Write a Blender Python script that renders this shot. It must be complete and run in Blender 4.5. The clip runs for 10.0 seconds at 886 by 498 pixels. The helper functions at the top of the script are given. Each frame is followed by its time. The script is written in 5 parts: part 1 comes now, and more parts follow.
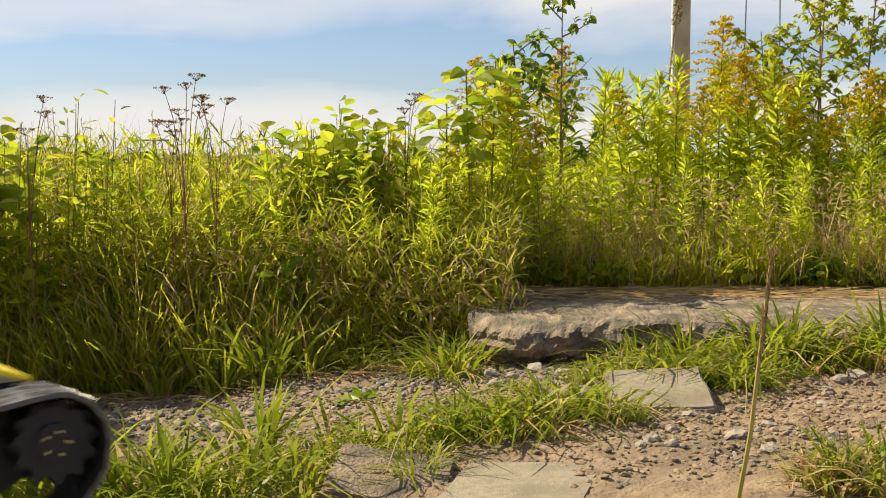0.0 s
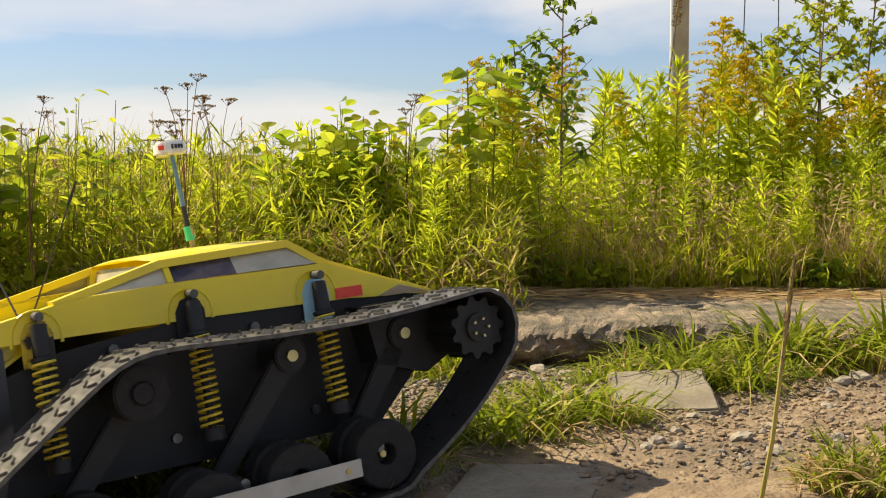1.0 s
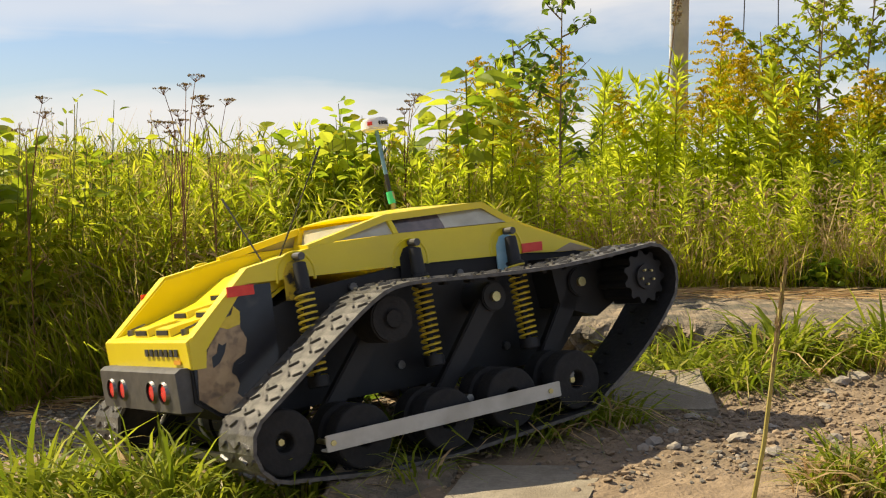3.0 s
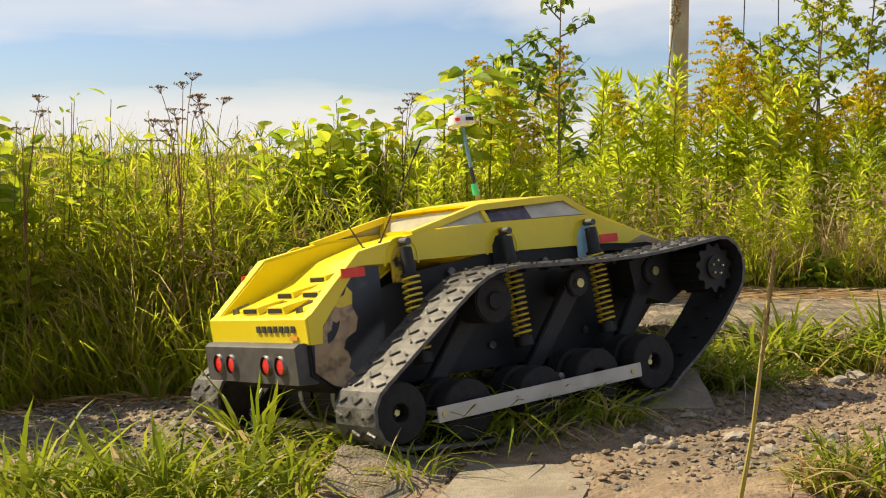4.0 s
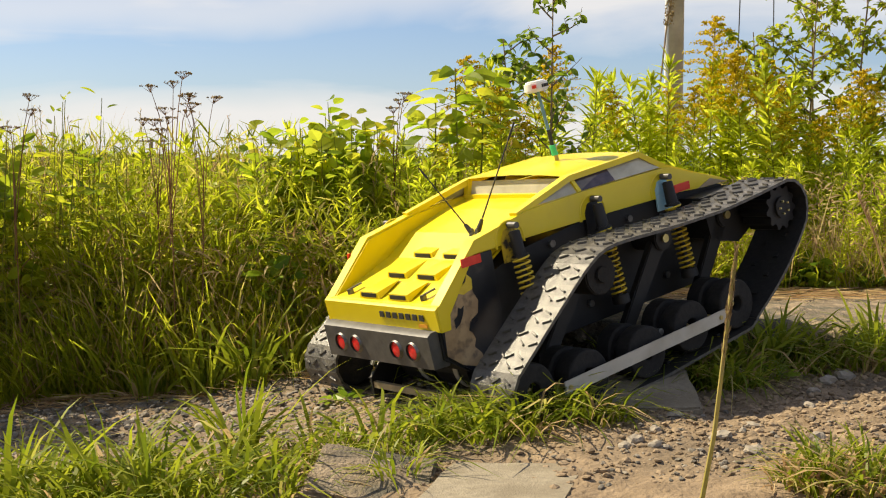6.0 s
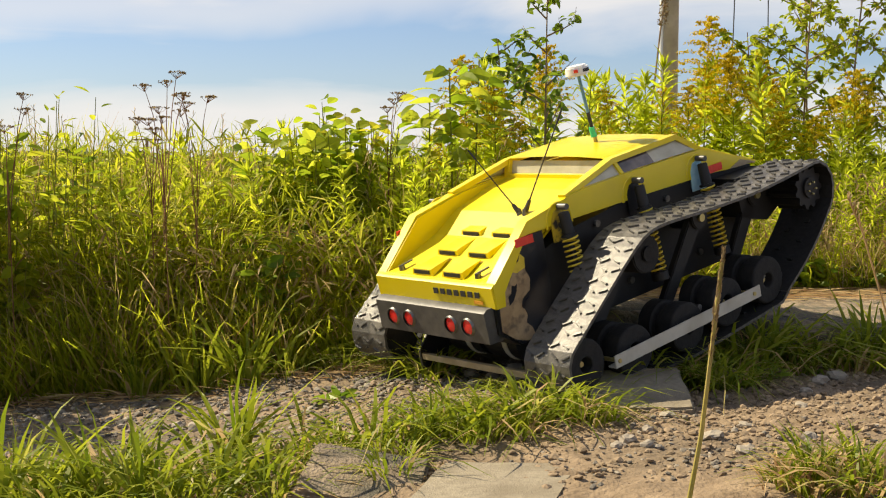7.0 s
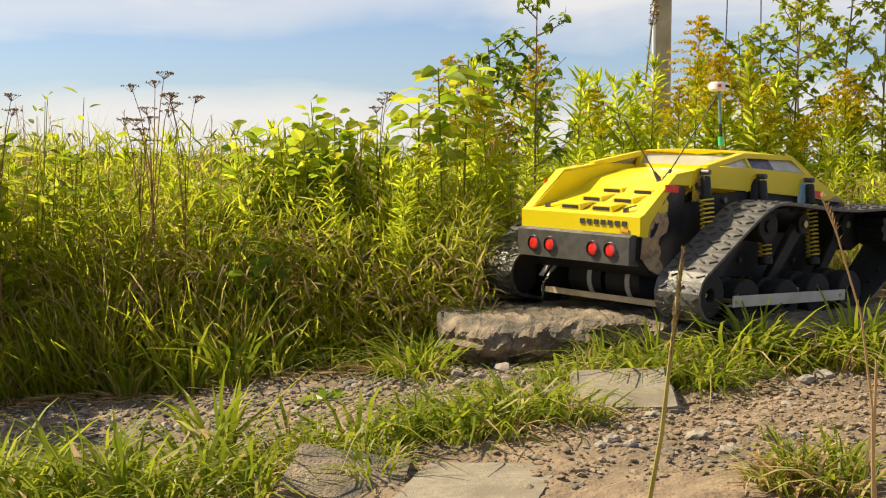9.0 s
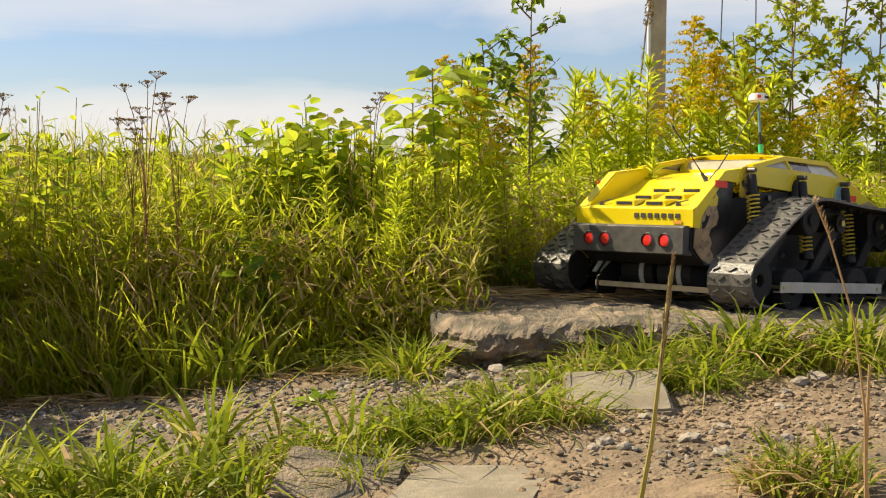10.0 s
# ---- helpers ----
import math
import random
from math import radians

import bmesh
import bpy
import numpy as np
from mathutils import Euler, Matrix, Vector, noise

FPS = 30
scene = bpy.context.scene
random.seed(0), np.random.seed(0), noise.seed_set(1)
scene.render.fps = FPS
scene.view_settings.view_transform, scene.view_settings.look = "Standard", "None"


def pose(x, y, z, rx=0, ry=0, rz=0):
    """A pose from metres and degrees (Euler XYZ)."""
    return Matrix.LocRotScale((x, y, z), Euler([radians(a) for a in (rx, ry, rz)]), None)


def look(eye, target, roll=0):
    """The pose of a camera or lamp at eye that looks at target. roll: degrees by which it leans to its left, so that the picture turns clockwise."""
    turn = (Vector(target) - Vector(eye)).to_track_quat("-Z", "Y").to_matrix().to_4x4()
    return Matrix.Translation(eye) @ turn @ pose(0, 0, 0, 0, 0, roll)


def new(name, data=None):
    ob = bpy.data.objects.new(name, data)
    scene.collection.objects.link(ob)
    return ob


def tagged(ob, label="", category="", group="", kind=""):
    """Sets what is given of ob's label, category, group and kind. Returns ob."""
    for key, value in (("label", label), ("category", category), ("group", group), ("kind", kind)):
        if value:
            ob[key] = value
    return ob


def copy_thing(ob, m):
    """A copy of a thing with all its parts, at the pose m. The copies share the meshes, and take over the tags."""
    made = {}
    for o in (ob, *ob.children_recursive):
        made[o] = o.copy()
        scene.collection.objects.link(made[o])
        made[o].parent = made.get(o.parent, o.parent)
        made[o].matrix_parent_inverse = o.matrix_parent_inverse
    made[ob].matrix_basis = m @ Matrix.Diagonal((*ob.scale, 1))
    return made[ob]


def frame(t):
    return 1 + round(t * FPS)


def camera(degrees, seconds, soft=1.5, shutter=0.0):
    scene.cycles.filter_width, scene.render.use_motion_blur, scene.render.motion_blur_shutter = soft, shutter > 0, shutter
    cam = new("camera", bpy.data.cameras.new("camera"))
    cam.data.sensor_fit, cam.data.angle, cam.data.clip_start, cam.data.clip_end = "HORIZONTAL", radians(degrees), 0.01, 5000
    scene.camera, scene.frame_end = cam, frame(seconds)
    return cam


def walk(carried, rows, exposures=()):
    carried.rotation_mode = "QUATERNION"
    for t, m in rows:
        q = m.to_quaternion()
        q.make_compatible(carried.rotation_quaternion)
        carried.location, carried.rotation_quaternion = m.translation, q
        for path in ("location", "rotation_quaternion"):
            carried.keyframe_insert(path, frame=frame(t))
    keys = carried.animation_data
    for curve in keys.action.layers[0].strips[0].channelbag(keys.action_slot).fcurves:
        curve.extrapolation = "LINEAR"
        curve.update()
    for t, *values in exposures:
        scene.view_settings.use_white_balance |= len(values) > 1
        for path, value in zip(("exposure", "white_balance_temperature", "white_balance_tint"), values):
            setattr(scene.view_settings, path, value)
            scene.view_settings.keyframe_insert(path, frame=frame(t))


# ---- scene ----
cam = camera(37.5, 10.0, soft=1.1, shutter=0.25)
PATH = [
    (0, (0.000, 0.000, 0.700), (0.000, 3.992, 0.441), 0.00),
    (0.5, (-0.015, 0.007, 0.703), (-0.005, 3.999, 0.445), 0.01),
    (1, (-0.022, 0.007, 0.702), (-0.006, 3.999, 0.444), 0.06),
    (1.5, (-0.023, 0.009, 0.705), (-0.006, 4.001, 0.446), 0.05),
    (2, (-0.021, 0.008, 0.709), (-0.003, 3.999, 0.445), 0.11),
    (2.5, (-0.018, 0.006, 0.711), (-0.003, 3.997, 0.445), 0.03),
    (4, (0.001, 0.019, 0.698), (0.008, 4.011, 0.441), 0.06),
    (4.5, (0.010, 0.020, 0.696), (0.016, 4.012, 0.440), 0.13),
    (5, (0.022, 0.021, 0.695), (0.024, 4.013, 0.440), 0.09),
    (5.5, (0.029, 0.022, 0.692), (0.031, 4.014, 0.439), 0.10),
    (7, (0.039, 0.017, 0.695), (0.059, 4.009, 0.438), 0.22),
    (7.5, (0.045, 0.018, 0.695), (0.067, 4.010, 0.438), 0.20),
    (8, (0.058, 0.016, 0.695), (0.076, 4.008, 0.437), 0.12),
    (8.5, (0.068, 0.015, 0.696), (0.086, 4.007, 0.437), 0.09),
    (9, (0.072, 0.019, 0.695), (0.096, 4.011, 0.438), 0.11),
    (9.5, (0.075, 0.025, 0.698), (0.106, 4.017, 0.439), 0.16),
    (10, (0.078, 0.030, 0.700), (0.116, 4.021, 0.440), 0.19),
]
walk(cam, [(t, look(eye, target, roll)) for t, eye, target, roll in PATH], exposures=[(0, 0.78, 7600, 5), (10, 0.78, 7600, 5)])

# robot poses: seconds, x, y, z, roll, pitch, yaw (hull origin: under the tail, at ground level of the tracks)
ROBOT = [
    (0.0, -1.716, 1.789, -0.213, -3.2, -4.5, 29.5),
    (0.1, -1.574, 1.886, -0.202, -3.2, -4.7, 30.0),
    (0.2, -1.444, 1.975, -0.192, -3.2, -5.0, 30.4),
    (0.3, -1.320, 2.100, -0.182, -3.6, -4.7, 31.0),
    (0.4, -1.213, 2.211, -0.174, -4.0, -4.4, 31.5),
    (0.5, -1.158, 2.284, -0.168, -4.4, -4.4, 32.0),
    (1, -1.043, 2.435, -0.153, -5.7, -5.2, 32.2),
    (1.5, -0.934, 2.560, -0.132, -6.5, -6.3, 32.2),
    (2, -0.829, 2.690, -0.108, -6.9, -5.2, 33.4),
    (2.5, -0.726, 2.782, -0.089, -6.9, -4.5, 33.6),
    (4, -0.396, 3.085, -0.051, -6.0, -3.1, 35.1),
    (4.5, -0.284, 3.190, -0.064, -4.9, -6.3, 36.4),
    (5, -0.189, 3.262, -0.061, -4.2, -8.1, 37.2),
    (5.5, -0.125, 3.333, -0.048, -3.0, -10.6, 37.5),
    (7, 0.097, 3.591, 0.008, -0.0, -13.2, 38.6),
    (7.5, 0.174, 3.690, 0.070, 3.2, -5.4, 39.8),
    (8, 0.278, 3.812, 0.131, 4.2, 1.1, 40.4),
    (8.5, 0.390, 3.949, 0.143, 3.1, 1.6, 40.7),
    (9, 0.503, 4.084, 0.163, 1.5, 2.9, 41.0),
    (9.5, 0.617, 4.218, 0.176, -0.2, 4.5, 41.1),
    (10, 0.734, 4.347, 0.172, -0.9, 5.2, 40.9),
]

# ---------------------------------------------------------------- light
world = bpy.data.worlds.new("sky")
scene.world = world
world.use_nodes = True
SUN_FROM = Vector((-0.9, 0.37, 1.0)).normalized()


def build_world():
    nt = world.node_tree
    nt.nodes.clear()
    n, l = nt.nodes.new, nt.links.new
    out, bg = n("ShaderNodeOutputWorld"), n("ShaderNodeBackground")
    sky = n("ShaderNodeTexSky")
    sky.sky_type, sky.sun_disc = "NISHITA", False
    sky.sun_elevation = math.asin(SUN_FROM.z)
    sky.sun_rotation = math.atan2(SUN_FROM.x, SUN_FROM.y)
    sky.dust_density, sky.ozone_density, sky.air_density = 0.3, 4.0, 1.0
    # long thin cloud streaks
    tc, mp = n("ShaderNodeTexCoord"), n("ShaderNodeMapping")
    mp.inputs["Scale"].default_value = (1.6, 1.6, 9.0)
    mp.inputs["Rotation"].default_value = (0, radians(4), 0)
    mp.inputs["Location"].default_value = (0.35, 0.2, 0.55)
    cl = n("ShaderNodeTexNoise")
    cl.inputs["Scale"].default_value, cl.inputs["Detail"].default_value, cl.inputs["Roughness"].default_value = 1.6, 7, 0.55
    cl.inputs["Distortion"].default_value = 0.5
    rp = n("ShaderNodeValToRGB")
    rp.color_ramp.elements[0].position, rp.color_ramp.elements[1].position = 0.4, 0.62
    mix = n("ShaderNodeMix")
    mix.data_type = "RGBA"
    mul = n("ShaderNodeMath")
    mul.operation, mul.inputs[1].default_value, mul.inputs[2].default_value = "MULTIPLY_ADD", 0.85, 0.02
    l(tc.outputs["Generated"], mp.inputs["Vector"])
    l(mp.outputs["Vector"], cl.inputs["Vector"])
    l(cl.outputs["Fac"], rp.inputs["Fac"])
    # broad bands of thin cloud, bent by noise
    mb, wv = n("ShaderNodeMapping"), n("ShaderNodeTexWave")
    mb.inputs["Scale"].default_value = (0.55, 0.55, 1.0)
    mb.inputs["Rotation"].default_value = (0, radians(2), 0)
    wv.wave_type, wv.bands_direction, wv.wave_profile = "BANDS", "Z", "SIN"
    for key, value in (("Scale", 3.0), ("Distortion", 3.2), ("Detail", 5.0), ("Detail Scale", 1.3), ("Detail Roughness", 0.55), ("Phase Offset", 2.3)):
        wv.inputs[key].default_value = value
    both = n("ShaderNodeMix")
    both.data_type = "FLOAT"
    both.inputs["Factor"].default_value = 0.62
    l(tc.outputs["Generated"], mb.inputs["Vector"])
    l(mb.outputs["Vector"], wv.inputs["Vector"])
    l(rp.outputs["Color"], both.inputs["A"])
    l(wv.outputs["Fac"], both.inputs["B"])
    crisp = n("ShaderNodeValToRGB")
    crisp.color_ramp.elements[0].position, crisp.color_ramp.elements[1].position = 0.3, 0.82
    l(both.outputs["Result"], crisp.inputs["Fac"])
    l(crisp.outputs["Color"], mul.inputs[0])
    l(mul.outputs[0], mix.inputs["Factor"])
    tint = n("ShaderNodeMix")
    tint.data_type, tint.blend_type = "RGBA", "MULTIPLY"
    tint.inputs["Factor"].default_value, tint.inputs["B"].default_value = 1.0, (0.95, 1.0, 1.3, 1)
    l(sky.outputs["Color"], tint.inputs["A"])
    l(tint.outputs["Result"], mix.inputs["A"])
    mix.inputs["B"].default_value = (8.4, 8.5, 9.6, 1)
    l(mix.outputs["Result"], bg.inputs["Color"])
    bg.inputs["Strength"].default_value = 0.06
    l(bg.outputs[0], out.inputs["Surface"])


build_world()
sun = new("sun", bpy.data.lights.new("sun", "SUN"))
sun.data.energy, sun.data.angle, sun.data.color = 5.0, radians(0.6), (1.0, 0.9, 0.74)
sun.matrix_world = look(SUN_FROM * 20, (0, 0, 0))

# ---------------------------------------------------------------- materials
MATS = {}


def mat(name, a, b, rough=0.6, scale=30.0, bump=0.0, metal=0.0, fine=0.0, thin=0.0, island=False, coat=0.0, detail=5.0, lo=0.35, hi=0.65, c=None, cscale=4.0, clo=0.5, chi=0.6):
    """Two colours mixed by noise or per loose piece, a third in larger patches; thin: light let through."""
    m = bpy.data.materials.new(name)
    m.use_nodes = True
    nt = m.node_tree
    n, l = nt.nodes.new, nt.links.new
    p = nt.nodes["Principled BSDF"]
    tc = n("ShaderNodeTexCoord")
    no = n("ShaderNodeTexNoise")
    no.inputs["Scale"].default_value, no.inputs["Detail"].default_value, no.inputs["Roughness"].default_value = scale, detail, 0.6
    l(tc.outputs["Object"], no.inputs["Vector"])
    rp = n("ShaderNodeValToRGB")
    rp.color_ramp.elements[0].position, rp.color_ramp.elements[1].position = lo, hi
    rp.color_ramp.elements[0].color, rp.color_ramp.elements[1].color = (*a, 1), (*b, 1)
    if island:
        ge = n("ShaderNodeNewGeometry")
        rp.color_ramp.elements[0].position, rp.color_ramp.elements[1].position = 0.0, 1.0
        mx = n("ShaderNodeMath")
        mx.operation, mx.inputs[1].default_value = "MULTIPLY_ADD", 0.3
        ad = n("ShaderNodeMath")
        ad.operation, ad.inputs[1].default_value = "SUBTRACT", 0.15
        l(ge.outputs["Random Per Island"], ad.inputs[0])
        l(no.outputs["Fac"], mx.inputs[0])
        l(ad.outputs[0], mx.inputs[2])
        l(mx.outputs[0], rp.inputs["Fac"])
        if c:
            e = rp.color_ramp.elements.new(chi)
            e.color = (*b, 1)
            rp.color_ramp.elements[2].color = (*c, 1)
    else:
        l(no.outputs["Fac"], rp.inputs["Fac"])
    col = rp.outputs["Color"]
    if c and not island:
        n2 = n("ShaderNodeTexNoise")
        n2.inputs["Scale"].default_value, n2.inputs["Detail"].default_value = cscale, 4
        l(tc.outputs["Object"], n2.inputs["Vector"])
        r2 = n("ShaderNodeValToRGB")
        r2.color_ramp.elements[0].position, r2.color_ramp.elements[1].position = clo, chi
        l(n2.outputs["Fac"], r2.inputs["Fac"])
        mi = n("ShaderNodeMix")
        mi.data_type = "RGBA"
        l(r2.outputs["Color"], mi.inputs["Factor"])
        l(col, mi.inputs["A"])
        mi.inputs["B"].default_value = (*c, 1)
        col = mi.outputs["Result"]
    l(col, p.inputs["Base Color"])
    p.inputs["Roughness"].default_value, p.inputs["Metallic"].default_value = rough, metal
    p.inputs["Coat Weight"].default_value = coat
    if bump:
        nb = n("ShaderNodeTexNoise")
        nb.inputs["Scale"].default_value, nb.inputs["Detail"].default_value = fine or scale * 2, 6
        l(tc.outputs["Object"], nb.inputs["Vector"])
        bu = n("ShaderNodeBump")
        bu.inputs["Strength"].default_value, bu.inputs["Distance"].default_value = bump, 0.01
        l(nb.outputs["Fac"], bu.inputs["Height"])
        l(bu.outputs["Normal"], p.inputs["Normal"])
    if thin:
        p.inputs["Specular IOR Level"].default_value = 0.25
        tr, ms = n("ShaderNodeBsdfTranslucent"), n("ShaderNodeMixShader")
        ms.inputs["Fac"].default_value = thin
        l(col, tr.inputs["Color"])
        l(p.outputs[0], ms.inputs[1])
        l(tr.outputs[0], ms.inputs[2])
        l(ms.outputs[0], nt.nodes["Material Output"].inputs["Surface"])
    MATS[name] = m
    return m


M_SOIL = mat("dry soil", (0.155, 0.108, 0.065), (0.265, 0.192, 0.121), 0.95, 14, 1.0, fine=70, c=(0.115, 0.086, 0.056), cscale=1.6, clo=0.45, chi=0.62)
M_STONE = mat("gravel stone", (0.085, 0.076, 0.064), (0.29, 0.25, 0.2), 0.9, 40, 0.4, island=True)
M_CONC = mat("weathered concrete", (0.15, 0.112, 0.075), (0.29, 0.225, 0.155), 0.9, 22, 0.9, fine=120, c=(0.085, 0.075, 0.055), cscale=9, clo=0.42, chi=0.62)
M_PAVER = mat("smooth paver", (0.2, 0.168, 0.12), (0.27, 0.232, 0.17), 0.88, 60, 0.4, fine=200, c=(0.15, 0.12, 0.08), cscale=7, clo=0.5, chi=0.75)
M_GRASS = mat("grass blade", (0.21, 0.265, 0.016), (0.5, 0.51, 0.04), 0.45, 8, thin=0.7, island=True, c=(0.55, 0.44, 0.15), chi=0.82)
M_LOWGRASS = mat("low grass", (0.12, 0.18, 0.012), (0.36, 0.39, 0.035), 0.45, 8, thin=0.55, island=True, c=(0.5, 0.42, 0.17), chi=0.82)
M_STRAW = mat("dry straw", (0.34, 0.19, 0.085), (0.66, 0.5, 0.26), 0.7, 8, thin=0.45, island=True)
M_WITHER = mat("withered stem", (0.3, 0.18, 0.085), (0.64, 0.5, 0.26), 0.75, 8, thin=0.5, island=True)
M_LEAF = mat("goldenrod leaf", (0.36, 0.45, 0.025), (0.66, 0.68, 0.06), 0.45, 8, thin=0.72, island=True)
M_BROAD = mat("broad leaf", (0.22, 0.31, 0.02), (0.5, 0.53, 0.045), 0.4, 8, thin=0.62, island=True, c=(0.52, 0.44, 0.03), chi=0.86)
M_SHRUB = mat("shrub leaf", (0.22, 0.33, 0.022), (0.48, 0.51, 0.05), 0.4, 8, thin=0.7, island=True, c=(0.62, 0.5, 0.03), chi=0.9)
M_DARKLEAF = mat("tree leaf", (0.1, 0.18, 0.016), (0.28, 0.37, 0.035), 0.4, 8, thin=0.52, island=True)
M_GOLD = mat("goldenrod flower", (0.56, 0.44, 0.015), (0.88, 0.72, 0.05), 0.7, 20, thin=0.5, island=True)
M_BROWNFLOWER = mat("faded umbel", (0.2, 0.13, 0.06), (0.4, 0.3, 0.15), 0.8, 20, thin=0.2, island=True)
M_STEM = mat("green stem", (0.15, 0.2, 0.025), (0.27, 0.24, 0.05), 0.7, 10, thin=0.3)
M_REDSTEM = mat("reddish dry stem", (0.16, 0.075, 0.035), (0.3, 0.16, 0.08), 0.75, 12, thin=0.2)
M_BARK = mat("brown stem", (0.16, 0.105, 0.06), (0.28, 0.2, 0.13), 0.8, 30, 0.4)
M_POLE = mat("grey pole wood", (0.45, 0.39, 0.31), (0.62, 0.55, 0.45), 0.85, 9, 0.4)
M_METALWHITE = mat("white conduit", (0.7, 0.7, 0.68), (0.8, 0.8, 0.78), 0.5, 10)
M_YELLOW = mat("glossy yellow shell", (0.7, 0.545, 0.012), (0.76, 0.60, 0.02), 0.34, 5, coat=0.12, bump=0.05, fine=11, c=(0.62, 0.49, 0.03), cscale=7, clo=0.5, chi=0.8)
M_BLACK = mat("black hull", (0.005, 0.005, 0.0055), (0.011, 0.0105, 0.01), 0.6, 12, 0.1)
M_SKIN = mat("glossy black skin", (0.006, 0.007, 0.01), (0.016, 0.018, 0.024), 0.28, 9, 0.05, c=(0.05, 0.045, 0.04), cscale=22, clo=0.62, chi=0.8)
M_TANPATCH = mat("worn tan film", (0.3, 0.2, 0.11), (0.44, 0.31, 0.17), 0.4, 30, 0.08, c=(0.075, 0.055, 0.045), cscale=24, clo=0.5, chi=0.68)
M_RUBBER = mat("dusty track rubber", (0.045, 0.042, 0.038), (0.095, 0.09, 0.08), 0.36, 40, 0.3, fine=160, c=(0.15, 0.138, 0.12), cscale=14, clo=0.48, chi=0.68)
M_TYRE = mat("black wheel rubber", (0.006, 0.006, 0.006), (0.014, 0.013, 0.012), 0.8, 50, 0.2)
M_STEEL = mat("dark steel", (0.1, 0.1, 0.1), (0.2, 0.2, 0.19), 0.4, 40, metal=0.8)
M_BOLT = mat("bright bolt", (0.45, 0.38, 0.16), (0.6, 0.52, 0.25), 0.35, 40, metal=0.8)
M_SPRING = mat("yellow spring", (0.62, 0.45, 0.03), (0.75, 0.57, 0.06), 0.4, 40)
M_ALU = mat("painted bar", (0.42, 0.4, 0.34), (0.52, 0.5, 0.44), 0.5, 18, 0.1, c=(0.3, 0.27, 0.21), cscale=9, clo=0.55, chi=0.75)
M_BUMPER = mat("dark grey bumper", (0.05, 0.048, 0.045), (0.085, 0.08, 0.074), 0.45, 25, 0.1)
M_RED = mat("red lens", (0.6, 0.012, 0.012), (0.78, 0.03, 0.025), 0.25, 40, coat=0.5)
M_REDTAPE = mat("red reflector tape", (0.72, 0.03, 0.015), (0.8, 0.06, 0.03), 0.4, 40)
M_PANE = mat("smoked pane", (0.36, 0.34, 0.25), (0.5, 0.47, 0.37), 0.15, 9, coat=0.4)
M_DARKPANE = mat("dark pane", (0.03, 0.03, 0.04), (0.12, 0.09, 0.1), 0.12, 14, coat=0.4)
M_INK = mat("black ink", (0.02, 0.018, 0.015), (0.03, 0.03, 0.03), 0.6)
M_TEAL = mat("teal mast", (0.1, 0.22, 0.3), (0.16, 0.3, 0.38), 0.5)
M_GREEN = mat("green tape", (0.03, 0.5, 0.2), (0.05, 0.6, 0.28), 0.5)
M_WHITE = mat("white plastic", (0.75, 0.74, 0.7), (0.82, 0.81, 0.77), 0.4)
M_BLUEFOAM = mat("pale blue foam", (0.25, 0.5, 0.6), (0.4, 0.6, 0.66), 0.7)
M_FARWOOD = mat("distant woods", (0.05, 0.09, 0.03), (0.1, 0.14, 0.05), 0.9, 0.5)
M_CLOD = mat("earth clod", (0.165, 0.118, 0.073), (0.3, 0.22, 0.142), 0.95, 40, 0.4, island=True)
M_LUG = mat("lug rubber", (0.035, 0.033, 0.03), (0.085, 0.08, 0.072), 0.42, 60, 0.2)
M_TAN = mat("tan primer", (0.3, 0.22, 0.13), (0.4, 0.3, 0.18), 0.6, 30)


# ---------------------------------------------------------------- mesh helpers
def mesh_ob(name, verts, faces, material, parent=None, label="", smooth=False):
    me = bpy.data.meshes.new(name)
    me.from_pydata([tuple(v) for v in verts], [], faces)
    me.materials.append(material)
    if smooth:
        me.polygons.foreach_set("use_smooth", [True] * len(me.polygons))
    me.update()
    ob = new(name, me)
    if parent:
        ob.parent = parent
    return tagged(ob, label)


def part(name, bm, material, parent=None, label="", smooth=False, bevel=0.0):
    """Links a bmesh as one mesh object under a thing or part."""
    if bevel:
        es = [e for e in bm.edges if e.is_manifold and e.calc_face_angle(0) > 0.5]
        bmesh.ops.bevel(bm, geom=es, offset=bevel, segments=2, affect="EDGES", clamp_overlap=True)
    bmesh.ops.recalc_face_normals(bm, faces=bm.faces)
    me = bpy.data.meshes.new(name)
    bm.to_mesh(me)
    bm.free()
    me.materials.append(material)
    if smooth or bevel:
        me.polygons.foreach_set("use_smooth", [True] * len(me.polygons))
        if not smooth:
            me.set_sharp_from_angle(angle=radians(38))
    ob = new(name, me)
    if parent:
        ob.parent = parent
    return tagged(ob, label)


def add_box(bm, cx, cy, cz, sx, sy, sz, m=None):
    mm = Matrix.Translation((cx, cy, cz)) @ (m or Matrix()) @ Matrix.Diagonal((sx, sy, sz, 1))
    return bmesh.ops.create_cube(bm, size=1.0, matrix=mm)["verts"]


def add_cyl(bm, p, q, r, r2=None, seg=16):
    p, q = Vector(p), Vector(q)
    d = q - p
    m = Matrix.Translation((p + q) / 2) @ d.to_track_quat("Z", "Y").to_matrix().to_4x4()
    return bmesh.ops.create_cone(bm, cap_ends=True, segments=seg, radius1=r, radius2=r if r2 is None else r2, depth=d.length, matrix=m)["verts"]


